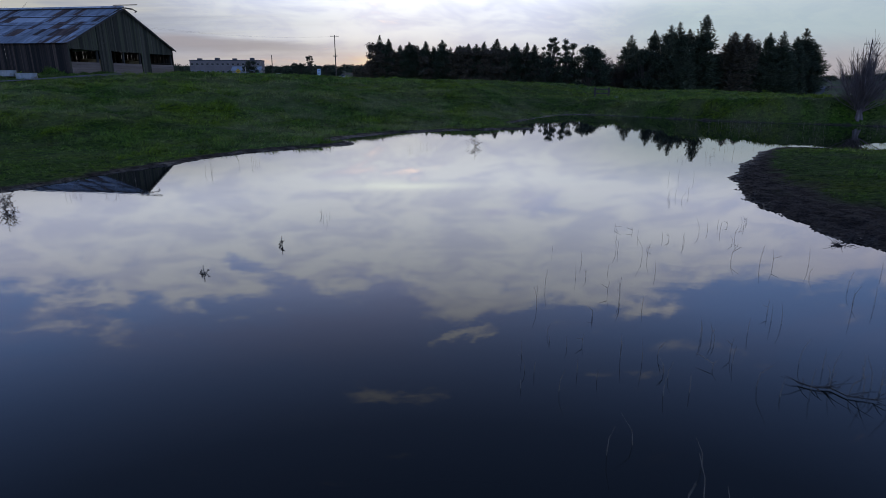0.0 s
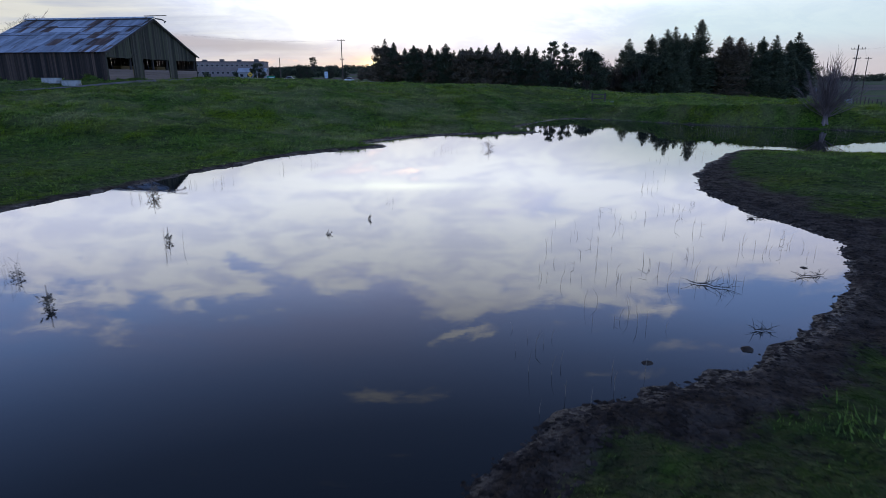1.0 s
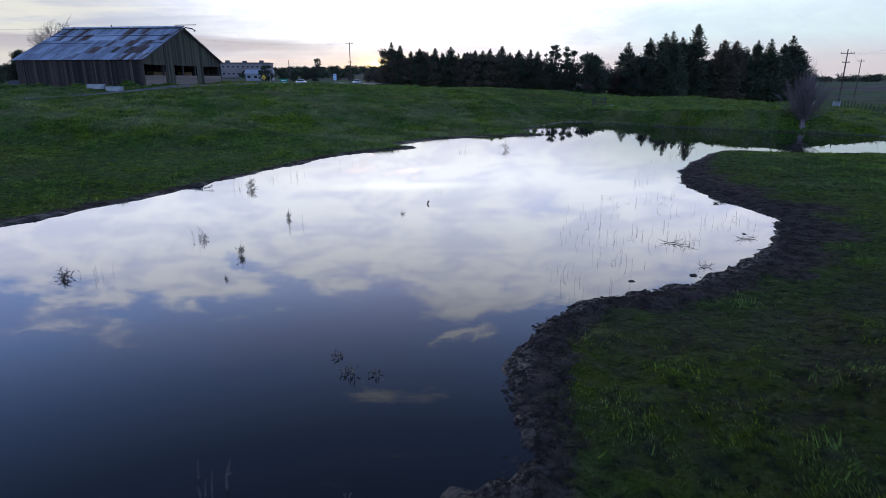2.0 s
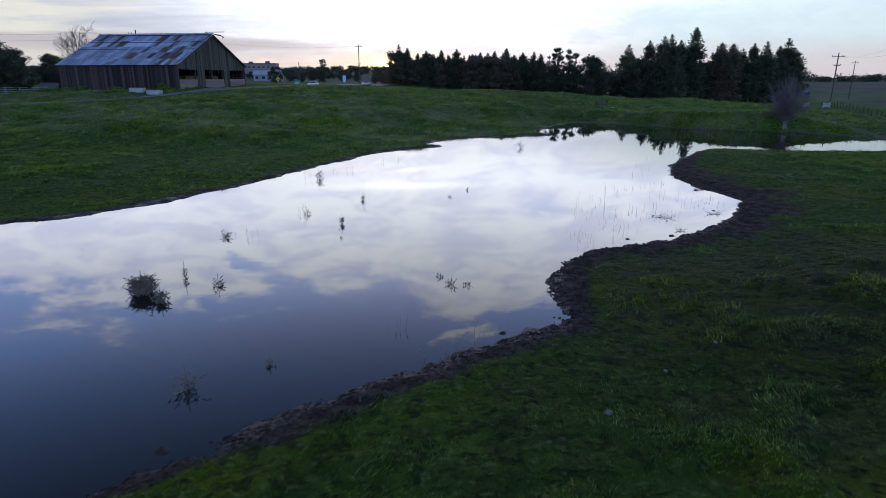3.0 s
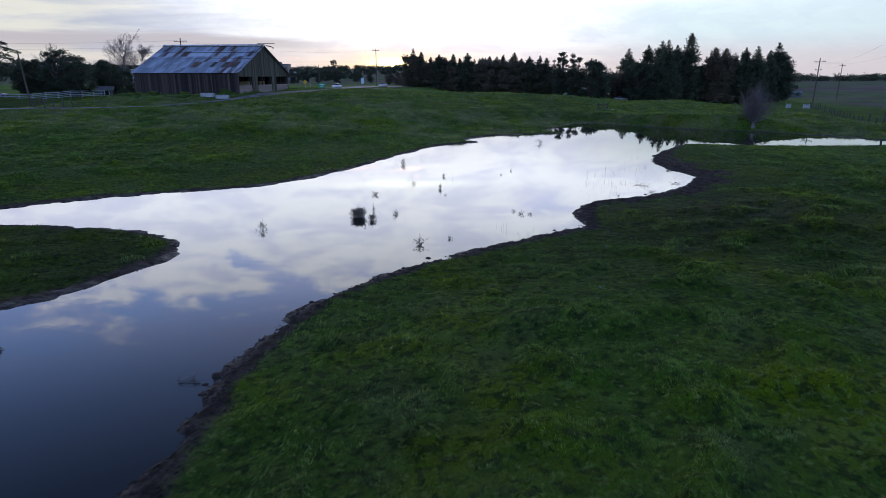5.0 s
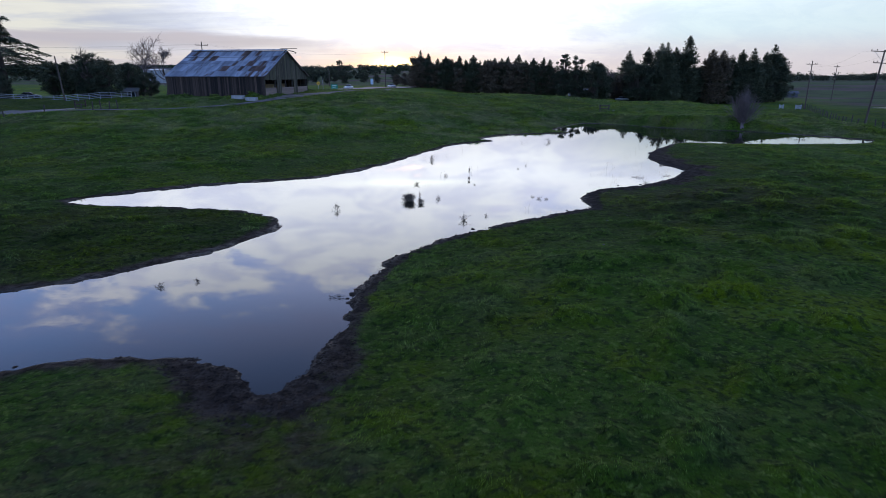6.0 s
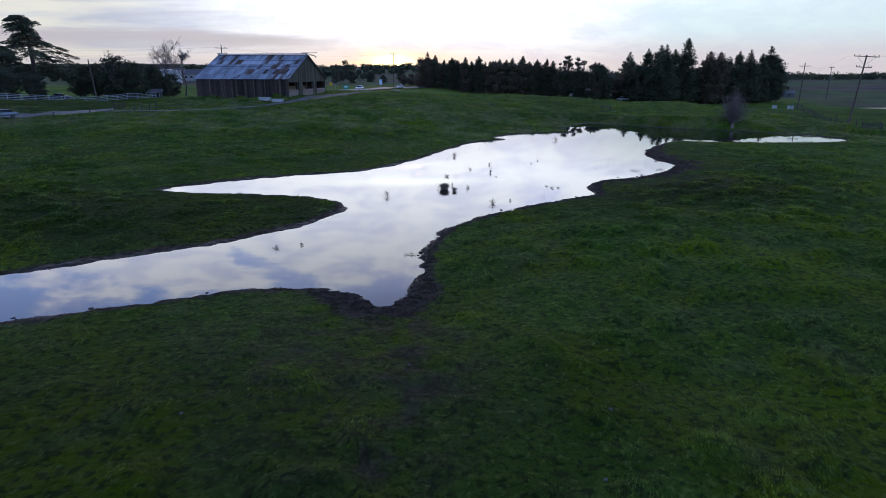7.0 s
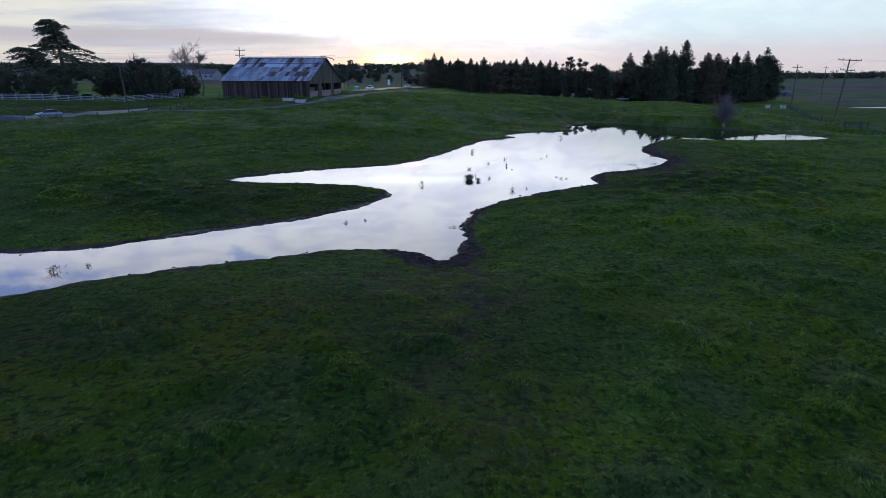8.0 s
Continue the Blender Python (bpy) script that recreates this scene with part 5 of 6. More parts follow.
wires("power_line", [((58.9 + d, 60.8 - 0.4 * d, 11.0), (89 + d * 0.6, 129 - 0.25 * d, 10.2)) for d in (-2.0, 2.0)] +
      [((89 + d, 129 - 0.4 * d, 10.2), (144 + d * 0.8, 205 - 0.3 * d, 10.5)) for d in (-1.2, 1.2)] +
      [((58.9 + d, 60.8 - 0.4 * d, 11.0), (40 + d, -60 - 0.4 * d, 12.0)) for d in (-2.0, 2.0)], 1.4, "thin sagging power lines between wooden poles")
wires("power_line", [((-73.5 + d, 122.6, 15.0 - 1.2 * k), (-160 + d, 60, 14.0 - 1.2 * k)) for d in (-1.2, 1.2) for k in (0, 1)] +
      [((-73.5 + d, 122.6, 15.0), (-32.2 + d, 185, 15.2)) for d in (-1.1, 1.1)], 1.6, "thin sagging power lines behind the barn")


# ---- fences ----
def rail_fence(pts):
    """A white four-rail fence along the plan points."""
    ob = thing("rail_fence", "long white-painted four-rail fence above the road", "fence", Matrix())
    p = np.array(pts, float)
    seg = np.linalg.norm(np.diff(p, axis=0), axis=1)
    s_all = np.concatenate([[0], np.cumsum(seg)])
    n = int(s_all[-1] / 2.45)
    s = np.linspace(0, s_all[-1], n + 1)
    q = np.stack([np.interp(s, s_all, p[:, 0]), np.interp(s, s_all, p[:, 1])], 1)
    z = ground_height(q[:, 0], q[:, 1])
    post = box_mesh("post", (-0.065, -0.065, -0.3), (0.065, 0.065, 1.45), M_WHITE, 0.01)
    rail = box_mesh("rail", (0, -0.02, -0.05), (1, 0.02, 0.05), M_WHITE, 0)
    for i in range(n + 1):
        part("post", post, ob, m=pose(q[i, 0], q[i, 1], z[i], 0, 0, 20))
    for i in range(n):
        d = q[i + 1] - q[i]
        run = float(np.hypot(*d))
        for k in (0.3, 0.65, 1.0, 1.35):
            part("rail", rail, ob, m=pose(q[i, 0], q[i, 1], z[i] + k, 0, -math.degrees(math.atan2(z[i + 1] - z[i], run)), math.degrees(math.atan2(d[1], d[0]))) @ pose(0, -0.09, 0) @ Matrix.Diagonal((math.hypot(run, z[i + 1] - z[i]), 1, 1, 1)))
    return ob


rail_fence([(-140, 70), (-114, 76), (-103, 79.5), (-97, 87), (-91, 97.5), (-85.5, 107)])


def wire_fence(pts, label, tall=1.25, space=3.0, seed=3):
    """Wooden stakes, each a little off plumb, with three strands of wire."""
    ob = thing("wire_fence", label, "fence", Matrix())
    p = np.array(pts, float)
    seg = np.linalg.norm(np.diff(p, axis=0), axis=1)
    s_all = np.concatenate([[0], np.cumsum(seg)])
    n = int(s_all[-1] / space)
    s = np.linspace(0, s_all[-1], n + 1)
    x, y = np.interp(s, s_all, p[:, 0]), np.interp(s, s_all, p[:, 1])
    z = ground_height(x, y)
    r = random.Random(seed)
    post = tubes_mesh("post", [([(0, 0, -0.3), (0, 0, tall * 0.5), (0.01, 0, tall)], [0.095, 0.09, 0.08])], M_DARKWOOD, 6)
    for i in range(n + 1):
        part("post", post, ob, m=pose(x[i], y[i], z[i], r.uniform(-5, 5), r.uniform(-6, 6), 0) @ Matrix.Diagonal((1, 1, r.uniform(0.8, 1.15), 1)))
    for k in (0.35, 0.7, 1.05):
        part("wire", tubes_mesh("wire", [([(x[i], y[i], z[i] + k * tall / 1.25) for i in range(n + 1)], [0.006] * (n + 1))], M_WIRE, 3), ob)
    return ob


wire_fence([(46, 28), (50.1, 36.2), (52, 40.5), (53, 45), (54, 54), (56.8, 62.4), (62, 74.3), (68.5, 88.8), (76.6, 106.9), (84, 124)], "line of weathered wooden stakes with wire along the pasture")
wire_fence([(-96, 38), (-83, 40), (-72, 46), (-66, 54)], "sparse low stakes with wire beside the road", 1.0, 5.0, 5)
wire_fence([(-61.5, 49.3), (-60.6, 49.9), (-59.7, 50.5), (-58.8, 51.1)], "short run of old grey fence stakes on the rise", 1.35, 1.0, 6)
wire_fence([(-72, 100), (-66, 104), (-60, 96)], "old stock fence of grey stakes behind the barn", 1.2, 2.6, 7)


def gate(x, y, turn, wide, mat, label, bars=4, tall=1.25):
    ob = thing("gate", label, "gate", pose(x, y, z_at(x, y), 0, 0, turn))
    post = box_mesh("post", (-0.09, -0.09, -0.3), (0.09, 0.09, tall + 0.2), mat, 0.015)
    for k in (0, wide):
        part("post", post, ob, m=pose(k, 0, 0))
    for k in range(bars):
        part("bar", box_mesh("bar", (0.09, -0.03, 0.25 + k * (tall - 0.25) / (bars - 1) - 0.06), (wide - 0.09, 0.03, 0.25 + k * (tall - 0.25) / (bars - 1) + 0.06), mat, 0.006), ob)
    return ob


gate(52.6, 48.0, -55, 2.6, M_DARKWOOD, "low dark timber gate in the wire fence")
gate(17.5, 70.0, 4, 1.6, M_DARKWOOD, "small dark timber frame above the pond", 3, 1.2)
gate(-70.4, 59.7, 10, 1.6, M_WOOD, "short grey timber gate on the rise by the road", 3, 1.3)


def pipe(x, y, length, rad, turn, label):
    """A short open culvert pipe lying on the ground."""
    ob = new("culvert_pipe")
    ob.matrix_basis = pose(x, y, z_at(x, y) + rad * 0.8, 0, 0, turn)
    V, F, n = [], [], 18
    for rr_, x_ in ((rad, -length / 2), (rad, length / 2), (rad * 0.86, length / 2), (rad * 0.86, -length / 2)):
        V += [(x_, rr_ * math.cos(6.2832 * k / n), rr_ * math.sin(6.2832 * k / n)) for k in range(n)]
    for a in range(4):
        b = (a + 1) % 4
        F += [(a * n + k, a * n + (k + 1) % n, b * n + (k + 1) % n, b * n + k) for k in range(n)]
    part("pipe", mesh_of("pipe", V, F, M_GALV), ob)
    return tagged(ob, label, "pipe")


pipe(19.3, 69.0, 1.5, 0.14, 4, "short pale culvert pipe lying on the bank")


# ---- signs ----
def sign(x, y, centre, wide, high, colour, shape, label, turn=0, bars=()):
    z0 = z_at(x, y)
    ob = thing("road_sign", label, "road sign", pose(x, y, z0, 0, 0, turn))
    h = centre - z0
    part("post", box_mesh("post", (-0.045, -0.045, -0.3), (0.045, 0.045, h + high / 2), M_GALV, 0.005), ob)
    bm = bmesh.new()
    box_bm(bm, (-wide / 2, -0.075, -high / 2), (wide / 2, -0.05, high / 2), 0.008)
    if shape == "diamond":
        bmesh.ops.rotate(bm, verts=bm.verts, matrix=Matrix.Rotation(radians(45), 3, "Y"))
    bmesh.ops.translate(bm, verts=bm.verts, vec=(0, 0, h))
    panel = part("panel", bm_mesh("panel", bm, plain_paint("sign_paint", colour, 0.4)), ob)
    for z, w, c in bars:
        part("bar", box_mesh("bar", (-w / 2, -0.085, h + z - 0.07), (w / 2, -0.078, h + z + 0.07), plain_paint("sign_mark", c, 0.4)), panel)


sign(-48.6, 145.7, 4.9, 0.9, 0.9, (0.75, 0.42, 0.02), "diamond", "yellow diamond warning sign on a post by the road", 12, ((0.0, 0.5, (0.02, 0.02, 0.02)),))
sign(-44.5, 149.3, 3.9, 2.0, 1.3, (0.01, 0.25, 0.14), "flat", "green road guide sign with pale lettering", 12, ((0.25, 1.3, (0.75, 0.78, 0.75)), (-0.2, 1.0, (0.75, 0.78, 0.75))))
sign(-36.9, 182.7, 5.0, 1.0, 1.9, (0.55, 0.68, 0.8), "flat", "tall pale blue and white roadside sign", 10, ((0.5, 0.7, (0.1, 0.25, 0.5)), (-0.4, 0.7, (0.2, 0.3, 0.4))))
sign(-47.9, 149.0, 6.3, 0.3, 0.8, (0.03, 0.03, 0.03), "flat", "dark signal head on a post by the road", 12)
for x, y, w in ((72.6, 112, 0.9), (74.9, 109, 1.2)):
    gate(x, y, -10, w, M_GALV, "small pale metal panel gate at the field's corner", 5, 0.9)


# ---- buildings ----
def house(name, x, y, turn, lx, ly, eave, rise, wall_c, roof_c, label, storeys=1, windows=5, flat=False):
    z0 = min(z_at(x, y), z_at(x + lx * 0.5, y))
    ob = thing(name, label, "building", pose(x, y, z0 - 0.3, 0, 0, turn))
    wall_m = material("plaster_wall", wall_c, tuple(0.85 * c for c in wall_c), 0.8, 0.4, 6.0, 0.1)
    roof_m = material("roofing", roof_c, tuple(0.8 * c for c in roof_c), 0.7, 0.5, 7.0, 0.2)
    part("wall", box_mesh("wall", (-lx / 2, -ly / 2, 0), (lx / 2, ly / 2, eave), wall_m, 0.02), ob)
    o = 0.5
    if flat:
        part("roof", box_mesh("roof", (-lx / 2 - 0.2, -ly / 2 - 0.2, eave), (lx / 2 + 0.2, ly / 2 + 0.2, eave + 0.6), roof_m, 0.05), ob)
        for k in range(4):
            part("roof_box", box_mesh("roof_box", (lx * (k / 4 - 0.42), -1.5, eave + 0.6), (lx * (k / 4 - 0.42) + 2.4, 1.5, eave + 1.7 + 0.3 * (k % 2)), roof_m, 0.05), ob)
    else:
        V = [(-lx / 2 - o, -ly / 2 - o, eave - 0.1), (lx / 2 + o, -ly / 2 - o, eave - 0.1), (lx / 2 + o, 0, eave + rise), (-lx / 2 - o, 0, eave + rise), (-lx / 2 - o, ly / 2 + o, eave - 0.1), (lx / 2 + o, ly / 2 + o, eave - 0.1)]
        V += [(a, b, c - 0.25) for a, b, c in V]
        F = [(0, 1, 2, 3), (3, 2, 5, 4), (9, 8, 7, 6), (10, 11, 8, 9), (0, 6, 7, 1), (4, 5, 11, 10), (0, 3, 9, 6), (3, 4, 10, 9), (1, 7, 8, 2), (2, 8, 11, 5)]
        part("roof", mesh_of("roof", V, F, roof_m), ob)
        gv = [(-lx / 2, -ly / 2, eave), (-lx / 2, ly / 2, eave), (-lx / 2, 0, eave + rise * 0.97), (lx / 2, -ly / 2, eave), (lx / 2, ly / 2, eave), (lx / 2, 0, eave + rise * 0.97)]
        part("gable", mesh_of("gable", gv, [(0, 1, 2), (3, 5, 4), (0, 3, 4, 1)], wall_m), ob)
    win, frm = box_mesh("pane", (-0.75, -0.02, -0.6), (0.75, 0.02, 0.6), M_GLASS, 0), box_mesh("window", (-0.9, -0.05, -0.75), (0.9, 0.03, 0.75), M_WHITE, 0.01)
    for s in range(storeys):
        for k in range(windows):
            w = part("window", frm, ob, m=pose(-lx / 2 + lx * (k + 0.5) / windows, -ly / 2 - 0.04, eave * (s + 0.55) / storeys))
            part("pane", win, w, m=pose(0, -0.045, 0))
    return ob


house("long_building", -139, 398, 4, 44, 12, 9.0, 0, (0.24, 0.19, 0.18), (0.10, 0.09, 0.09), "long two-storey brownish building with rows of windows", 2, 14, True)
house("warehouse", -96, 302, 8, 13, 9, 4.0, 1.8, (0.3, 0.3, 0.31), (0.4, 0.41, 0.43), "white low warehouse with a pale pitched roof", 1, 4)
house("farmhouse", -165, 330, -10, 14, 9, 4.2, 2.6, (0.26, 0.26, 0.26), (0.12, 0.115, 0.12), "white farmhouse with a dark pitched roof far behind the barn", 1, 4)
house("farmhouse", -205, 385, 12, 16, 9, 5.0, 2.6, (0.26, 0.26, 0.26), (0.12, 0.11, 0.11), "pale farmhouse with a dark roof among far trees", 1, 5)
house("farm_shed", 150, 245, -20, 5.5, 4, 2.2, 0.9, (0.12, 0.125, 0.14), (0.13, 0.135, 0.15), "small grey-blue shed in the far field", 1, 0)
house("lean_to_shed", -87.3, 111, 15, 2.6, 2.2, 1.7, 0.7, (0.12, 0.10, 0.09), (0.14, 0.13, 0.12), "small dark timber shed behind the white fence", 1, 1)
for x, y, t, c in ((66, 210, 5, (0.4, 0.4, 0.42)), (44, 200, -8, (0.42, 0.42, 0.44))):
    house("low_building", x, y, t, 12, 6, 2.8, 0.9, c, (0.3, 0.3, 0.32), "low pale building glimpsed under the trees", 1, 4)
tank = thing("water_tank", "round pale water tank behind the bare trees", "tank", pose(-158, 275, z_at(-158, 275)))
part("wall", tubes_mesh("wall", [([(0, 0, 0), (0, 0, 6.5)], [6.2, 6.2])], M_WHITE, 32), tank)
part("roof", tubes_mesh("roof", [([(0, 0, 6.5), (0, 0, 7.1)], [6.4, 0.4])], M_GALV, 32), tank)


# ---- cars ----
def car(x, y, turn, colour, label, z=None):
    """A saloon: shaped body with wheel arches cut by dark wells, glasshouse, wheels, lamps."""
    ob = thing("car", label, "car", pose(x, y, (z_at(x, y) if z is None else z), 0, 0, turn), "cars")
    paint = plain_paint("car_paint", colour, 0.3, 0.2)
    prof = [(-2.2, 0.35), (-2.25, 0.62), (-2.15, 0.88), (-1.55, 0.95), (1.0, 0.92), (1.9, 0.78), (2.2, 0.62), (2.2, 0.32)]
    V, F, n = [], [], len(prof)
    for s, inset in ((-0.86, 0), (0.86, 0)):
        V += [(px_, s, pz) for px_, pz in prof]
    F = [(i, (i + 1) % n, n + (i + 1) % n, n + i) for i in range(n)] + [tuple(range(n))[::-1], tuple(range(n, 2 * n))]
    bm = bmesh.new()
    vs = [bm.verts.new(v) for v in V]
    for f in F:
        bm.faces.new([vs[i] for i in f])
    bmesh.ops.bevel(bm, geom=list(bm.edges), offset=0.07, segments=2, affect="EDGES")
    part("body", bm_mesh("body", bm, paint, True), ob)
    cab = [(-1.6, 0.9), (-0.95, 1.38), (0.25, 1.42), (1.05, 0.9)]
    V = [(a, -0.78 + 0.22 * (b > 1), b) for a, b in cab] + [(a, 0.78 - 0.22 * (b > 1), b) for a, b in cab]
    bm = bmesh.new()
    vs = [bm.verts.new(v) for v in V]
    for f in ((0, 1, 2, 3), (7, 6, 5, 4), (0, 4, 5, 1), (2, 6, 7, 3), (1, 5, 6, 2), (3, 7, 4, 0)):
        bm.faces.new([vs[i] for i in f])
    bmesh.ops.bevel(bm, geom=list(bm.edges), offset=0.09, segments=3, affect="EDGES")
    part("glasshouse", bm_mesh("glasshouse", bm, M_GLASS, True), ob, "dark tinted windows")
    part("roof", box_mesh("roof", (-0.92, -0.50, 1.37), (0.22, 0.50, 1.45), paint, 0.035), ob)
    tyre = tubes_mesh("tyre", [([(0, -0.11, 0), (0, -0.09, 0), (0, 0.09, 0), (0, 0.11, 0)], [0.22, 0.32, 0.32, 0.22])], M_TYRE, 18)
    rim = tubes_mesh("rim", [([(0, -0.12, 0), (0, -0.115, 0), (0, 0.12, 0)], [0.02, 0.21, 0.21])], M_GALV, 14)
    for wx_ in (-1.35, 1.38):
        for wy_ in (-0.78, 0.78):
            w = new("wheel")
            w.parent = ob
            w.matrix_basis = pose(wx_, wy_, 0.32)
            part("tyre", tyre, w)
            part("rim", rim, w)
    for s in (-1, 1):
        part("headlight", box_mesh("headlight", (2.12, s * 0.62 - 0.16, 0.6), (2.24, s * 0.62 + 0.16, 0.72), M_WHITE, 0.03), ob)
        part("tail_light", box_mesh("tail_light", (-2.27, s * 0.66 - 0.14, 0.66), (-2.18, s * 0.66 + 0.14, 0.8), plain_paint("lamp_red", (0.3, 0.01, 0.01), 0.3), 0.02), ob)
    return ob


def on_road(i, side, turn):
    a, b = ROAD[i], ROAD[i + 1]
    d = (b - a) / np.linalg.norm(b - a)
    p = a + np.array([d[1], -d[0]]) * side
    return p[0], p[1], math.degrees(math.atan2(d[1], d[0])) + turn


for at_xy, side, turn, colour, label in (((-84.5, 51.5), 1.7, 180, (0.28, 0.33, 0.36), "silver saloon car on the country road"),
                                         ((-37, 150), -1.7, 180, (0.8, 0.8, 0.8), "white car on the road beyond the barn"),
                                         ((-29, 178), -1.7, 180, (0.75, 0.75, 0.76), "white car on the road beside the hedge")):
    i = int(np.argmin(np.hypot(ROAD[:-1, 0] - at_xy[0], ROAD[:-1, 1] - at_xy[1])))
    x, y, t = on_road(i, side, turn)
    car(x, y, t, colour, label, z_at(x, y) + 0.14).scale = (0.88, 0.88, 0.88)
car(-106, 101, 10, (0.03, 0.035, 0.045), "dark saloon car parked behind the white fence")
car(49.7, 168, 5, (0.4, 0.41, 0.43), "pale car parked under the trees")


# ---- plants in the water ----
def reed_tuft(x, y, n, tall, seed, spread=0.16, label="few thin dry reed stems standing in the pond", lean=0.16):
    r = random.Random(seed)
    ob = thing("reed_tuft", label, "reeds", pose(x, y, 0), "reeds in the pond")
    for _ in range(n):
        bx, by = r.gauss(0, spread), r.gauss(0, spread)
        h = tall * r.uniform(0.5, 1.1)
        lx_, ly_ = r.gauss(0, lean) * h, r.gauss(0, lean) * h
        tubes = [([(bx, by, -0.25), (bx + 0.3 * lx_, by + 0.3 * ly_, h * 0.5), (bx + lx_, by + ly_, h)], [0.0032, 0.0026, 0.0012])]
        if r.random() < 0.3:
            tubes.append(([(bx + 0.3 * lx_, by + 0.3 * ly_, h * 0.5), (bx + 0.3 * lx_ + r.gauss(0, 0.08), by + r.gauss(0, 0.08), h * r.uniform(0.6, 0.85))], [0.004, 0.002]))
        part("stem", tubes_mesh("stem", tubes, M_REED, 4), ob)
    return ob


REED_BAY = ((0.7, 6.3), (1.5, 5.9), (1.8, 7.4), (2.3, 8.7), (2.9, 10), (3.6, 11), (4.3, 12.2), (2.4, 5.9), (3.0, 6.5), (6.8, 16.3), (8.1, 19.9), (9.8, 24.7), (7.0, 13.2), (5.4, 12), (6.0, 10), (3.4, 5.8), (4.0, 6.9), (4.7, 7.7),
            (4.5, 6.3), (4.5, 5.6), (6.3, 8.1), (7.5, 9.4), (7.3, 8.1), (6.2, 6.0), (2.1, 3.7), (1.9, 4.2), (0.5, 3.0), (0.7, 1.8), (0.2, 1.5))
for i, (x, y) in enumerate(REED_BAY):
    reed_tuft(x, y, rr.randint(3, 7), rr.uniform(0.16, 0.38), 100 + i, 0.42, lean=0.24)
for i, (x, y) in enumerate(((-5.5, -5.3), (-3.9, -6.0), (-4.6, -6.4), (-11.5, 2.8), (-8.0, 8.6), (-10.2, 6.3), (-12.0, 15.0), (-10.9, 17.2), (-10.1, 18), (-8.4, 21.4), (-7.4, 23.5), (-1.3, 28.8), (-0.7, 29.4), (-2.9, 14.2),
                            (29, 31.8), (31.5, 32), (33.5, 31.3), (21, 32.4), (23.5, 32.6), (26.0, 33.0), (19.4, 32.2), (12.5, 27), (14, 29), (11, 25.5))):
    reed_tuft(x, y, rr.randint(4, 7), rr.uniform(0.28, 0.5), 200 + i, 0.2 if x < 10 else 0.5)


for i, (x, y) in enumerate(((18.6, 43), (20.5, 41.5), (22.5, 42.5), (24.5, 40.5), (26, 42), (28, 40), (30, 40.5), (31.5, 38), (33.5, 37), (22, 45), (19.5, 38.5), (34.5, 34.5))):
    reed_tuft(x, y, rr.randint(12, 18), rr.uniform(0.4, 0.8), 300 + i, 0.6, "loose stand of brown reeds in the pond's arm", 0.2)


def water_weed(x, y, tall, wide, n, seed, label):
    """A bushy dead weed: a stem with feathered side shoots."""
    r = random.Random(seed)
    tubes = []
    for _ in range(n):
        a, t = r.uniform(0, 6.28), r.uniform(0.0, 1.0)
        d = Vector((math.cos(a), math.sin(a), r.uniform(0.3, 1.4))).normalized()
        base = Vector((r.gauss(0, wide * 0.3), r.gauss(0, wide * 0.3), -0.05 + tall * 0.55 * t))
        L = wide * r.uniform(0.3, 0.75)
        tip = base + d * L
        tubes.append(([base, (base + tip) / 2 + Vector((0, 0, 0.03)), tip], [0.008, 0.007, 0.003]))
        for _ in range(3):
            q = base.lerp(tip, r.uniform(0.3, 0.95))
            tubes.append(([q, q + Vector((r.gauss(0, 1), r.gauss(0, 1), r.gauss(0.4, 0.6))).normalized() * L * 0.3], [0.007, 0.003]))
    tubes.append(([(0, 0, -0.3), (0, 0, tall)], [0.014, 0.006]))
    ob = tagged(new("water_weed", tubes_mesh("water_weed", tubes, M_REED, 4)), label, "water weed", "weeds in the pond")
    ob.matrix_basis = pose(x, y, 0)


water_weed(-12.35, -3.0, 0.62, 0.42, 420, 1, "big brown clump of dead weed standing in the pond")
water_weed(-11.6, -3.6, 0.42, 0.22, 110, 2, "brown clump of dead weed beside a larger one")
water_weed(-11.75, -1.8, 0.5, 0.14, 22, 3, "narrow dead weed standing in the pond")
for i, (x, y, t, w, n) in enumerate(((-9.15, -7.9, 0.5, 0.32, 34), (-16.3, -5.5, 0.55, 0.3, 30), (-10.6, -2.4, 0.35, 0.25, 20), (-12.2, 2.6, 0.25, 0.3, 26), (-8.4, 4.6, 0.42, 0.17, 36), (-8.2, 9.1, 0.38, 0.14, 22),
                                     (-10.1, 6.2, 0.3, 0.18, 14), (-4.3, -2.3, 0.25, 0.22, 14), (-4.6, -1.7, 0.12, 0.2, 9), (-3.85, -2.4, 0.12, 0.2, 9), (-8.1, 2.5, 0.12, 0.1, 8), (-4.2, 9.8, 0.15, 0.12, 10), (-3.3, 11.6, 0.2, 0.12, 10),
                                     (1.6, 29.8, 0.7, 0.5, 24), (-11.4, 15.0, 0.6, 0.4, 40), (-7.9, -7.0, 0.2, 0.15, 12), (-20.5, -18.2, 0.2, 0.2, 14), (-19.4, -17.6, 0.18, 0.2, 12), (-32.6, -27.5, 0.35, 0.4, 30), (-31.5, -26.6, 0.2, 0.25, 16))):
    water_weed(x, y, t, w, n, 30 + i, "feathery brown dead weed standing in the pond")


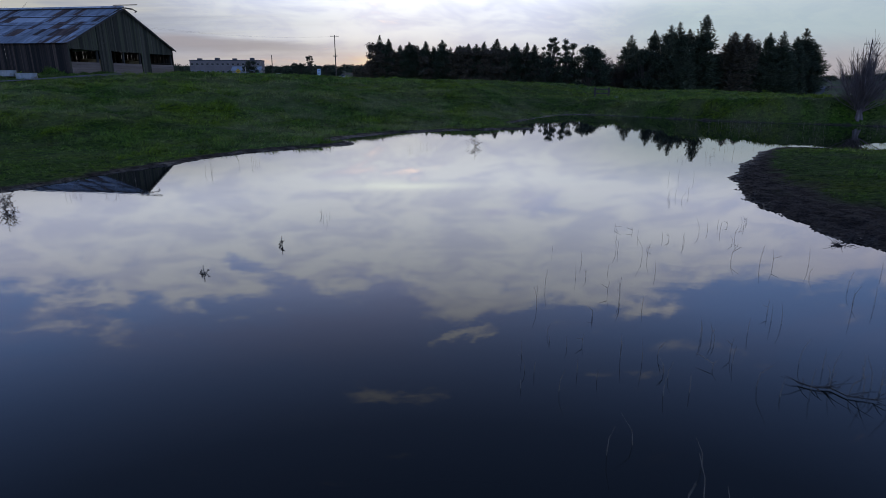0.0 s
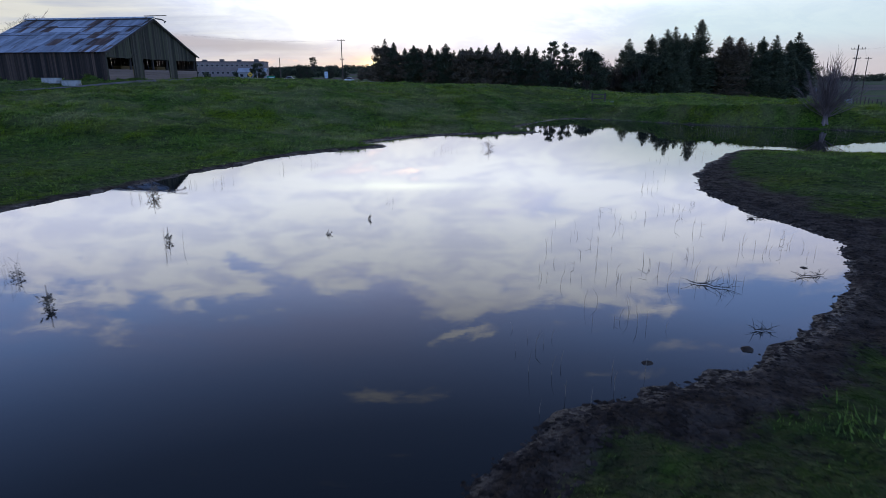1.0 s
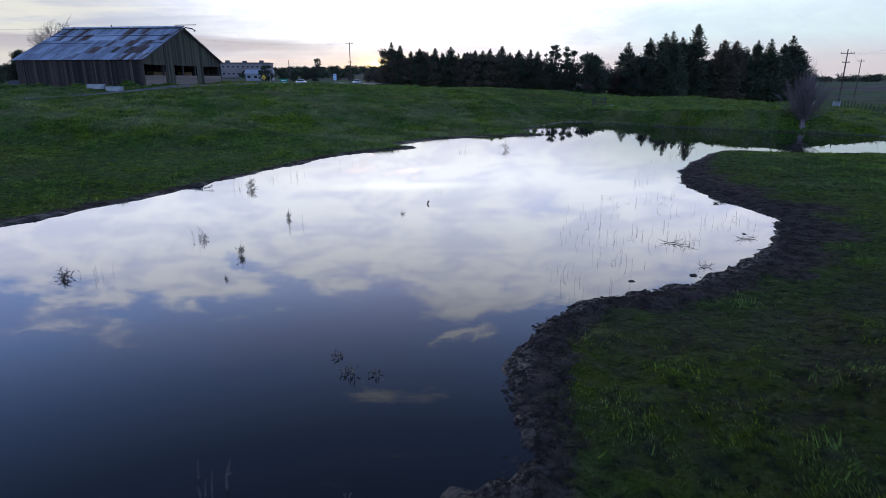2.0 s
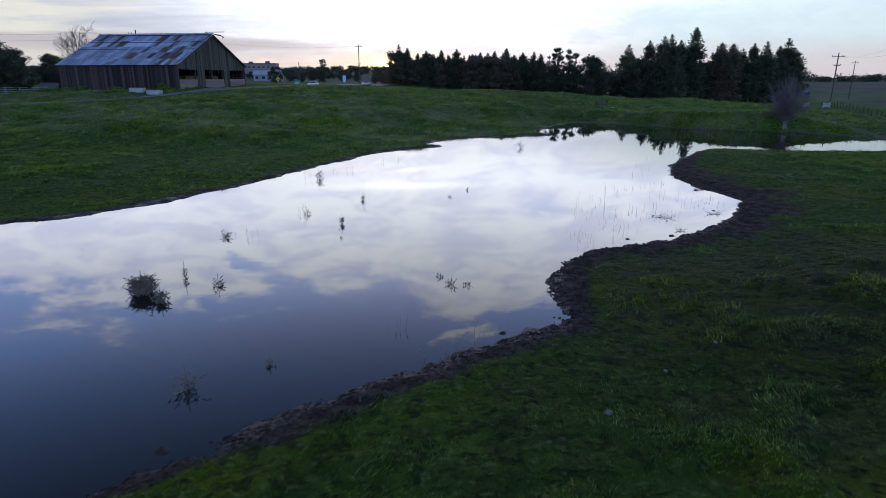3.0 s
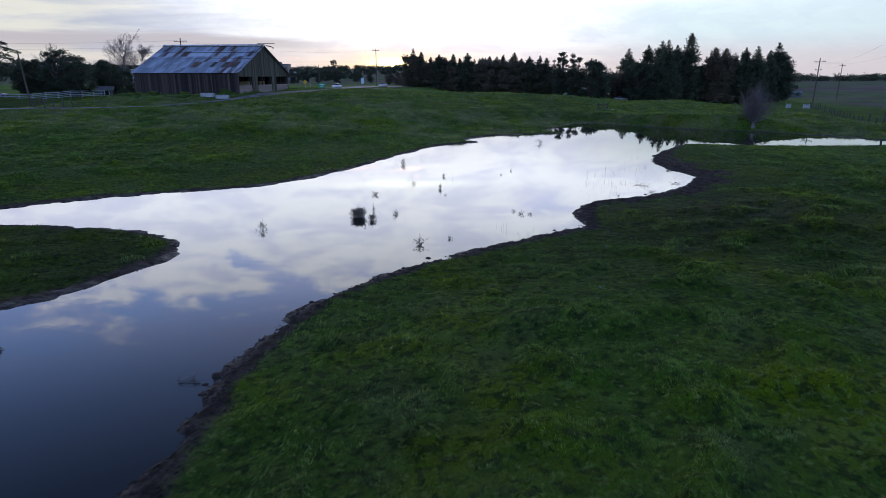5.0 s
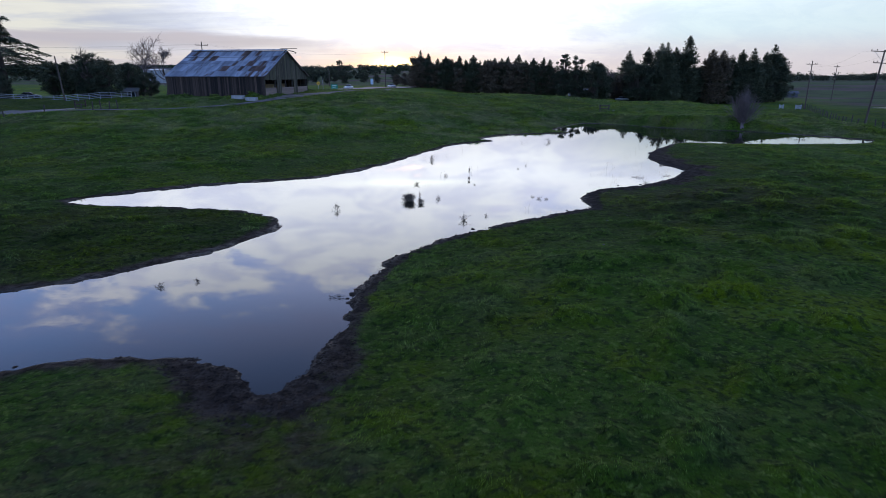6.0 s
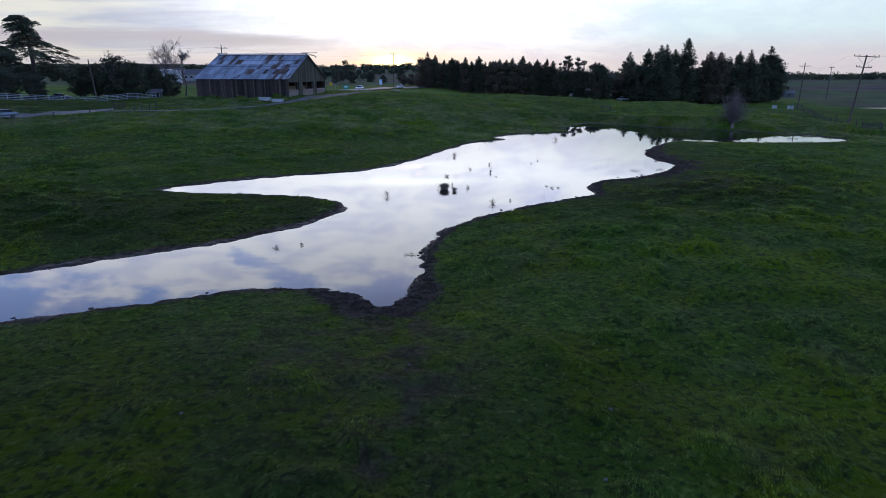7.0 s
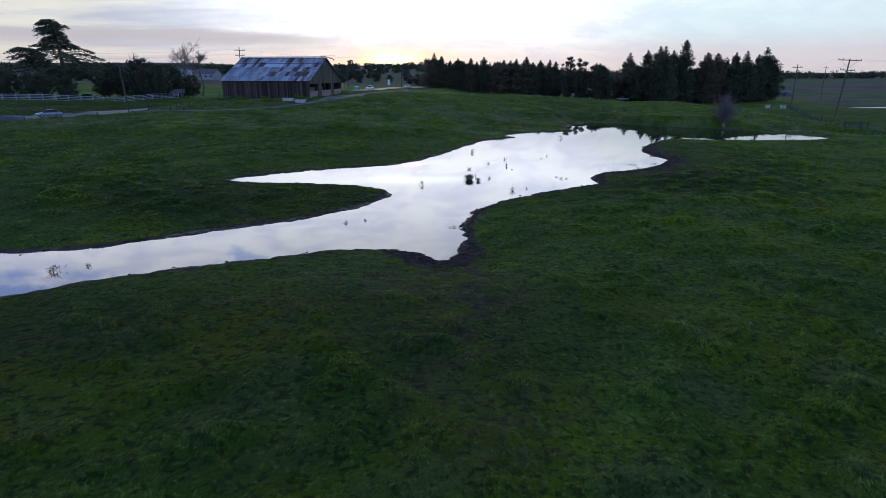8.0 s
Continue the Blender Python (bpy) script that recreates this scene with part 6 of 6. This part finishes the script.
def drift(x, y, length, turn, seed):
    r = random.Random(seed)
    tubes = []
    stem = [Vector((length * (k / 5 - 0.5) * 0.7, 0.05 * length * math.sin(2.3 * k + seed), 0.012)) for k in range(6)]
    for k in range(20):
        i = r.randint(0, 4)
        a = stem[i].lerp(stem[i + 1], r.random())
        d = Vector((r.gauss(0, 0.8), r.gauss(0, 0.8), r.uniform(0.0, 0.6))).normalized() * r.uniform(0.1, 0.3) * (0.6 + 0.4 * length)
        tubes.append(([a, a + d * 0.5 + Vector((0, 0, 0.015)), a + d], [0.005, 0.0035, 0.0015]))
    tubes.append((stem, [0.007, 0.009, 0.009, 0.008, 0.006, 0.003]))
    ob = tagged(new("driftwood", tubes_mesh("driftwood", tubes, M_DARKWOOD, 5)), "tangle of dark dead twigs lying in shallow water", "driftwood", "driftwood")
    ob.matrix_basis = pose(x, y, 0.01, 0, 0, turn)


for i, (x, y, ln, t) in enumerate(((4.3, 5.7, 1.1, -35), (6.7, 6.3, 0.9, 10), (4.2, 3.5, 0.4, 0), (-13.9, -19.2, 0.7, 5), (8.3, 11.7, 0.8, 10))):
    drift(x, y, ln, t, 60 + i)


# ---- stones and clods ----
def lump(rad, seed, mat, name):
    bm = bmesh.new()
    bmesh.ops.create_icosphere(bm, subdivisions=2, radius=rad)
    for v in bm.verts:
        k = 1 + 0.28 * noise.noise(v.co * (2.2 / rad) + Vector((seed * 7.1, 0, 0)))
        v.co = Vector((v.co.x * k * 1.15, v.co.y * k, v.co.z * k * 0.62))
    return bm_mesh(name, bm, mat, True)


LUMPS = [lump(0.085, s, M_MUDCLOD, "mud_lump") for s in range(3)]
for i, (x, y, s) in enumerate(((1.9, 2.35, 1.0), (3.6, 2.8, 1.2), (-3.2, -5.5, 1.0), (-8.75, -9.75, 1.3), (-13.4, -18.9, 1.2), (-13.5, -19.3, 0.8), (8.1, 11.6, 1.1), (8.5, 11.9, 0.9), (6.9, 6.9, 0.9), (-27.3, -26.8, 1.0), (-25.1, -25.9, 1.1),
                               (-28.9, -27.8, 0.9), (-36, -24.9, 1.0), (-9.6, -11, 0.8), (-12.2, -14.3, 0.9), (-16.4, -24.2, 0.8), (-21.5, -24.3, 0.9))):
    ob = tagged(new("mud_lump", LUMPS[i % 3]), "dark lump of mud breaking the water's edge", "mud lump", "mud lumps")
    ob.matrix_basis = pose(x, y, max(z_at(x, y), -0.03) + 0.01, 0, 0, 40 * i)
    ob.scale = (s, s, s)
STONES = [lump(0.06, 10 + s, M_STONE, "field_stone") for s in range(2)]
for i, (x, y, s) in enumerate(((-1.9, -9.2, 1.0), (-0.4, -7.6, 0.7), (0.9, -6.7, 0.6), (-3.5, -14.6, 0.8), (-13.2, -30.9, 0.7), (-8.3, -33.5, 0.9), (-9.0, -35.8, 0.7), (3.2, -22.0, 0.8), (-18.4, -33.6, 0.7))):
    ob = tagged(new("field_stone", STONES[i % 2]), "small grey stone lying in the grass", "stone", "stones in the pasture")
    ob.matrix_basis = pose(x, y, z_at(x, y) + 0.03, 0, 0, 70 * i)
    ob.scale = (s, s, s)


def clods(n, label):
    """Small trodden clods along the waterline, too many to count."""
    k = np.where(rng.random(n * 3) < 0.75, rng.integers(18, 84, n * 3), rng.integers(0, len(SHORE), n * 3))
    t = rng.uniform(0, 1, n * 3)[:, None]
    p = SHORE[k] * (1 - t) + np.roll(SHORE, -1, 0)[k] * t + rng.normal(0, 0.9, (n * 3, 2))
    sd = shore_distance(p[:, 0], p[:, 1])
    ok = (sd > -0.12) & (sd < 1.8) & (p[:, 1] < 34)
    p = p[ok & (mud_amount(p[:, 0], p[:, 1], sd) > 0.45)][:n]
    z = ground_height(p[:, 0], p[:, 1])
    base = np.array([(1, 0, 0), (0.3, 0.9, 0), (-0.8, 0.6, 0), (-0.8, -0.6, 0), (0.3, -0.95, 0), (0.1, 0, 0.55)])
    tri_ = np.array([(0, 1, 5), (1, 2, 5), (2, 3, 5), (3, 4, 5), (4, 0, 5)])
    m_ = len(p)
    jit = base[None] * (1 + rng.normal(0, 0.2, (m_, 6, 3)))
    r_ = (0.014 + 0.05 * rng.random(m_) ** 2.5)[:, None, None]
    V = jit * r_ + np.stack([p[:, 0], p[:, 1], z - 0.005], 1)[:, None]
    F = (tri_[None] + 6 * np.arange(m_)[:, None, None]).reshape(-1, 3)
    tagged(new("mud_clods", mesh_np("mud_clods", V.reshape(-1, 3), F, M_MUDCLOD)), label, "mud clods", kind="stuff")


clods(26000, "crumbly dark mud clods along the waterline")

# a far flooded patch in the low field
bm = bmesh.new()
ring = [bm.verts.new((110 + 11 * math.cos(a) * (1 + 0.2 * math.sin(3 * a)), 115 + 1.8 * math.sin(a), z_at(110, 115) + 0.12)) for a in np.linspace(0, 2 * math.pi, 28, endpoint=False)]
bm.faces.new(ring)
tagged(new("water", bm_mesh("water", bm, M_WATER)), "shallow flooded patch in the low far field", "pond", kind="structure")
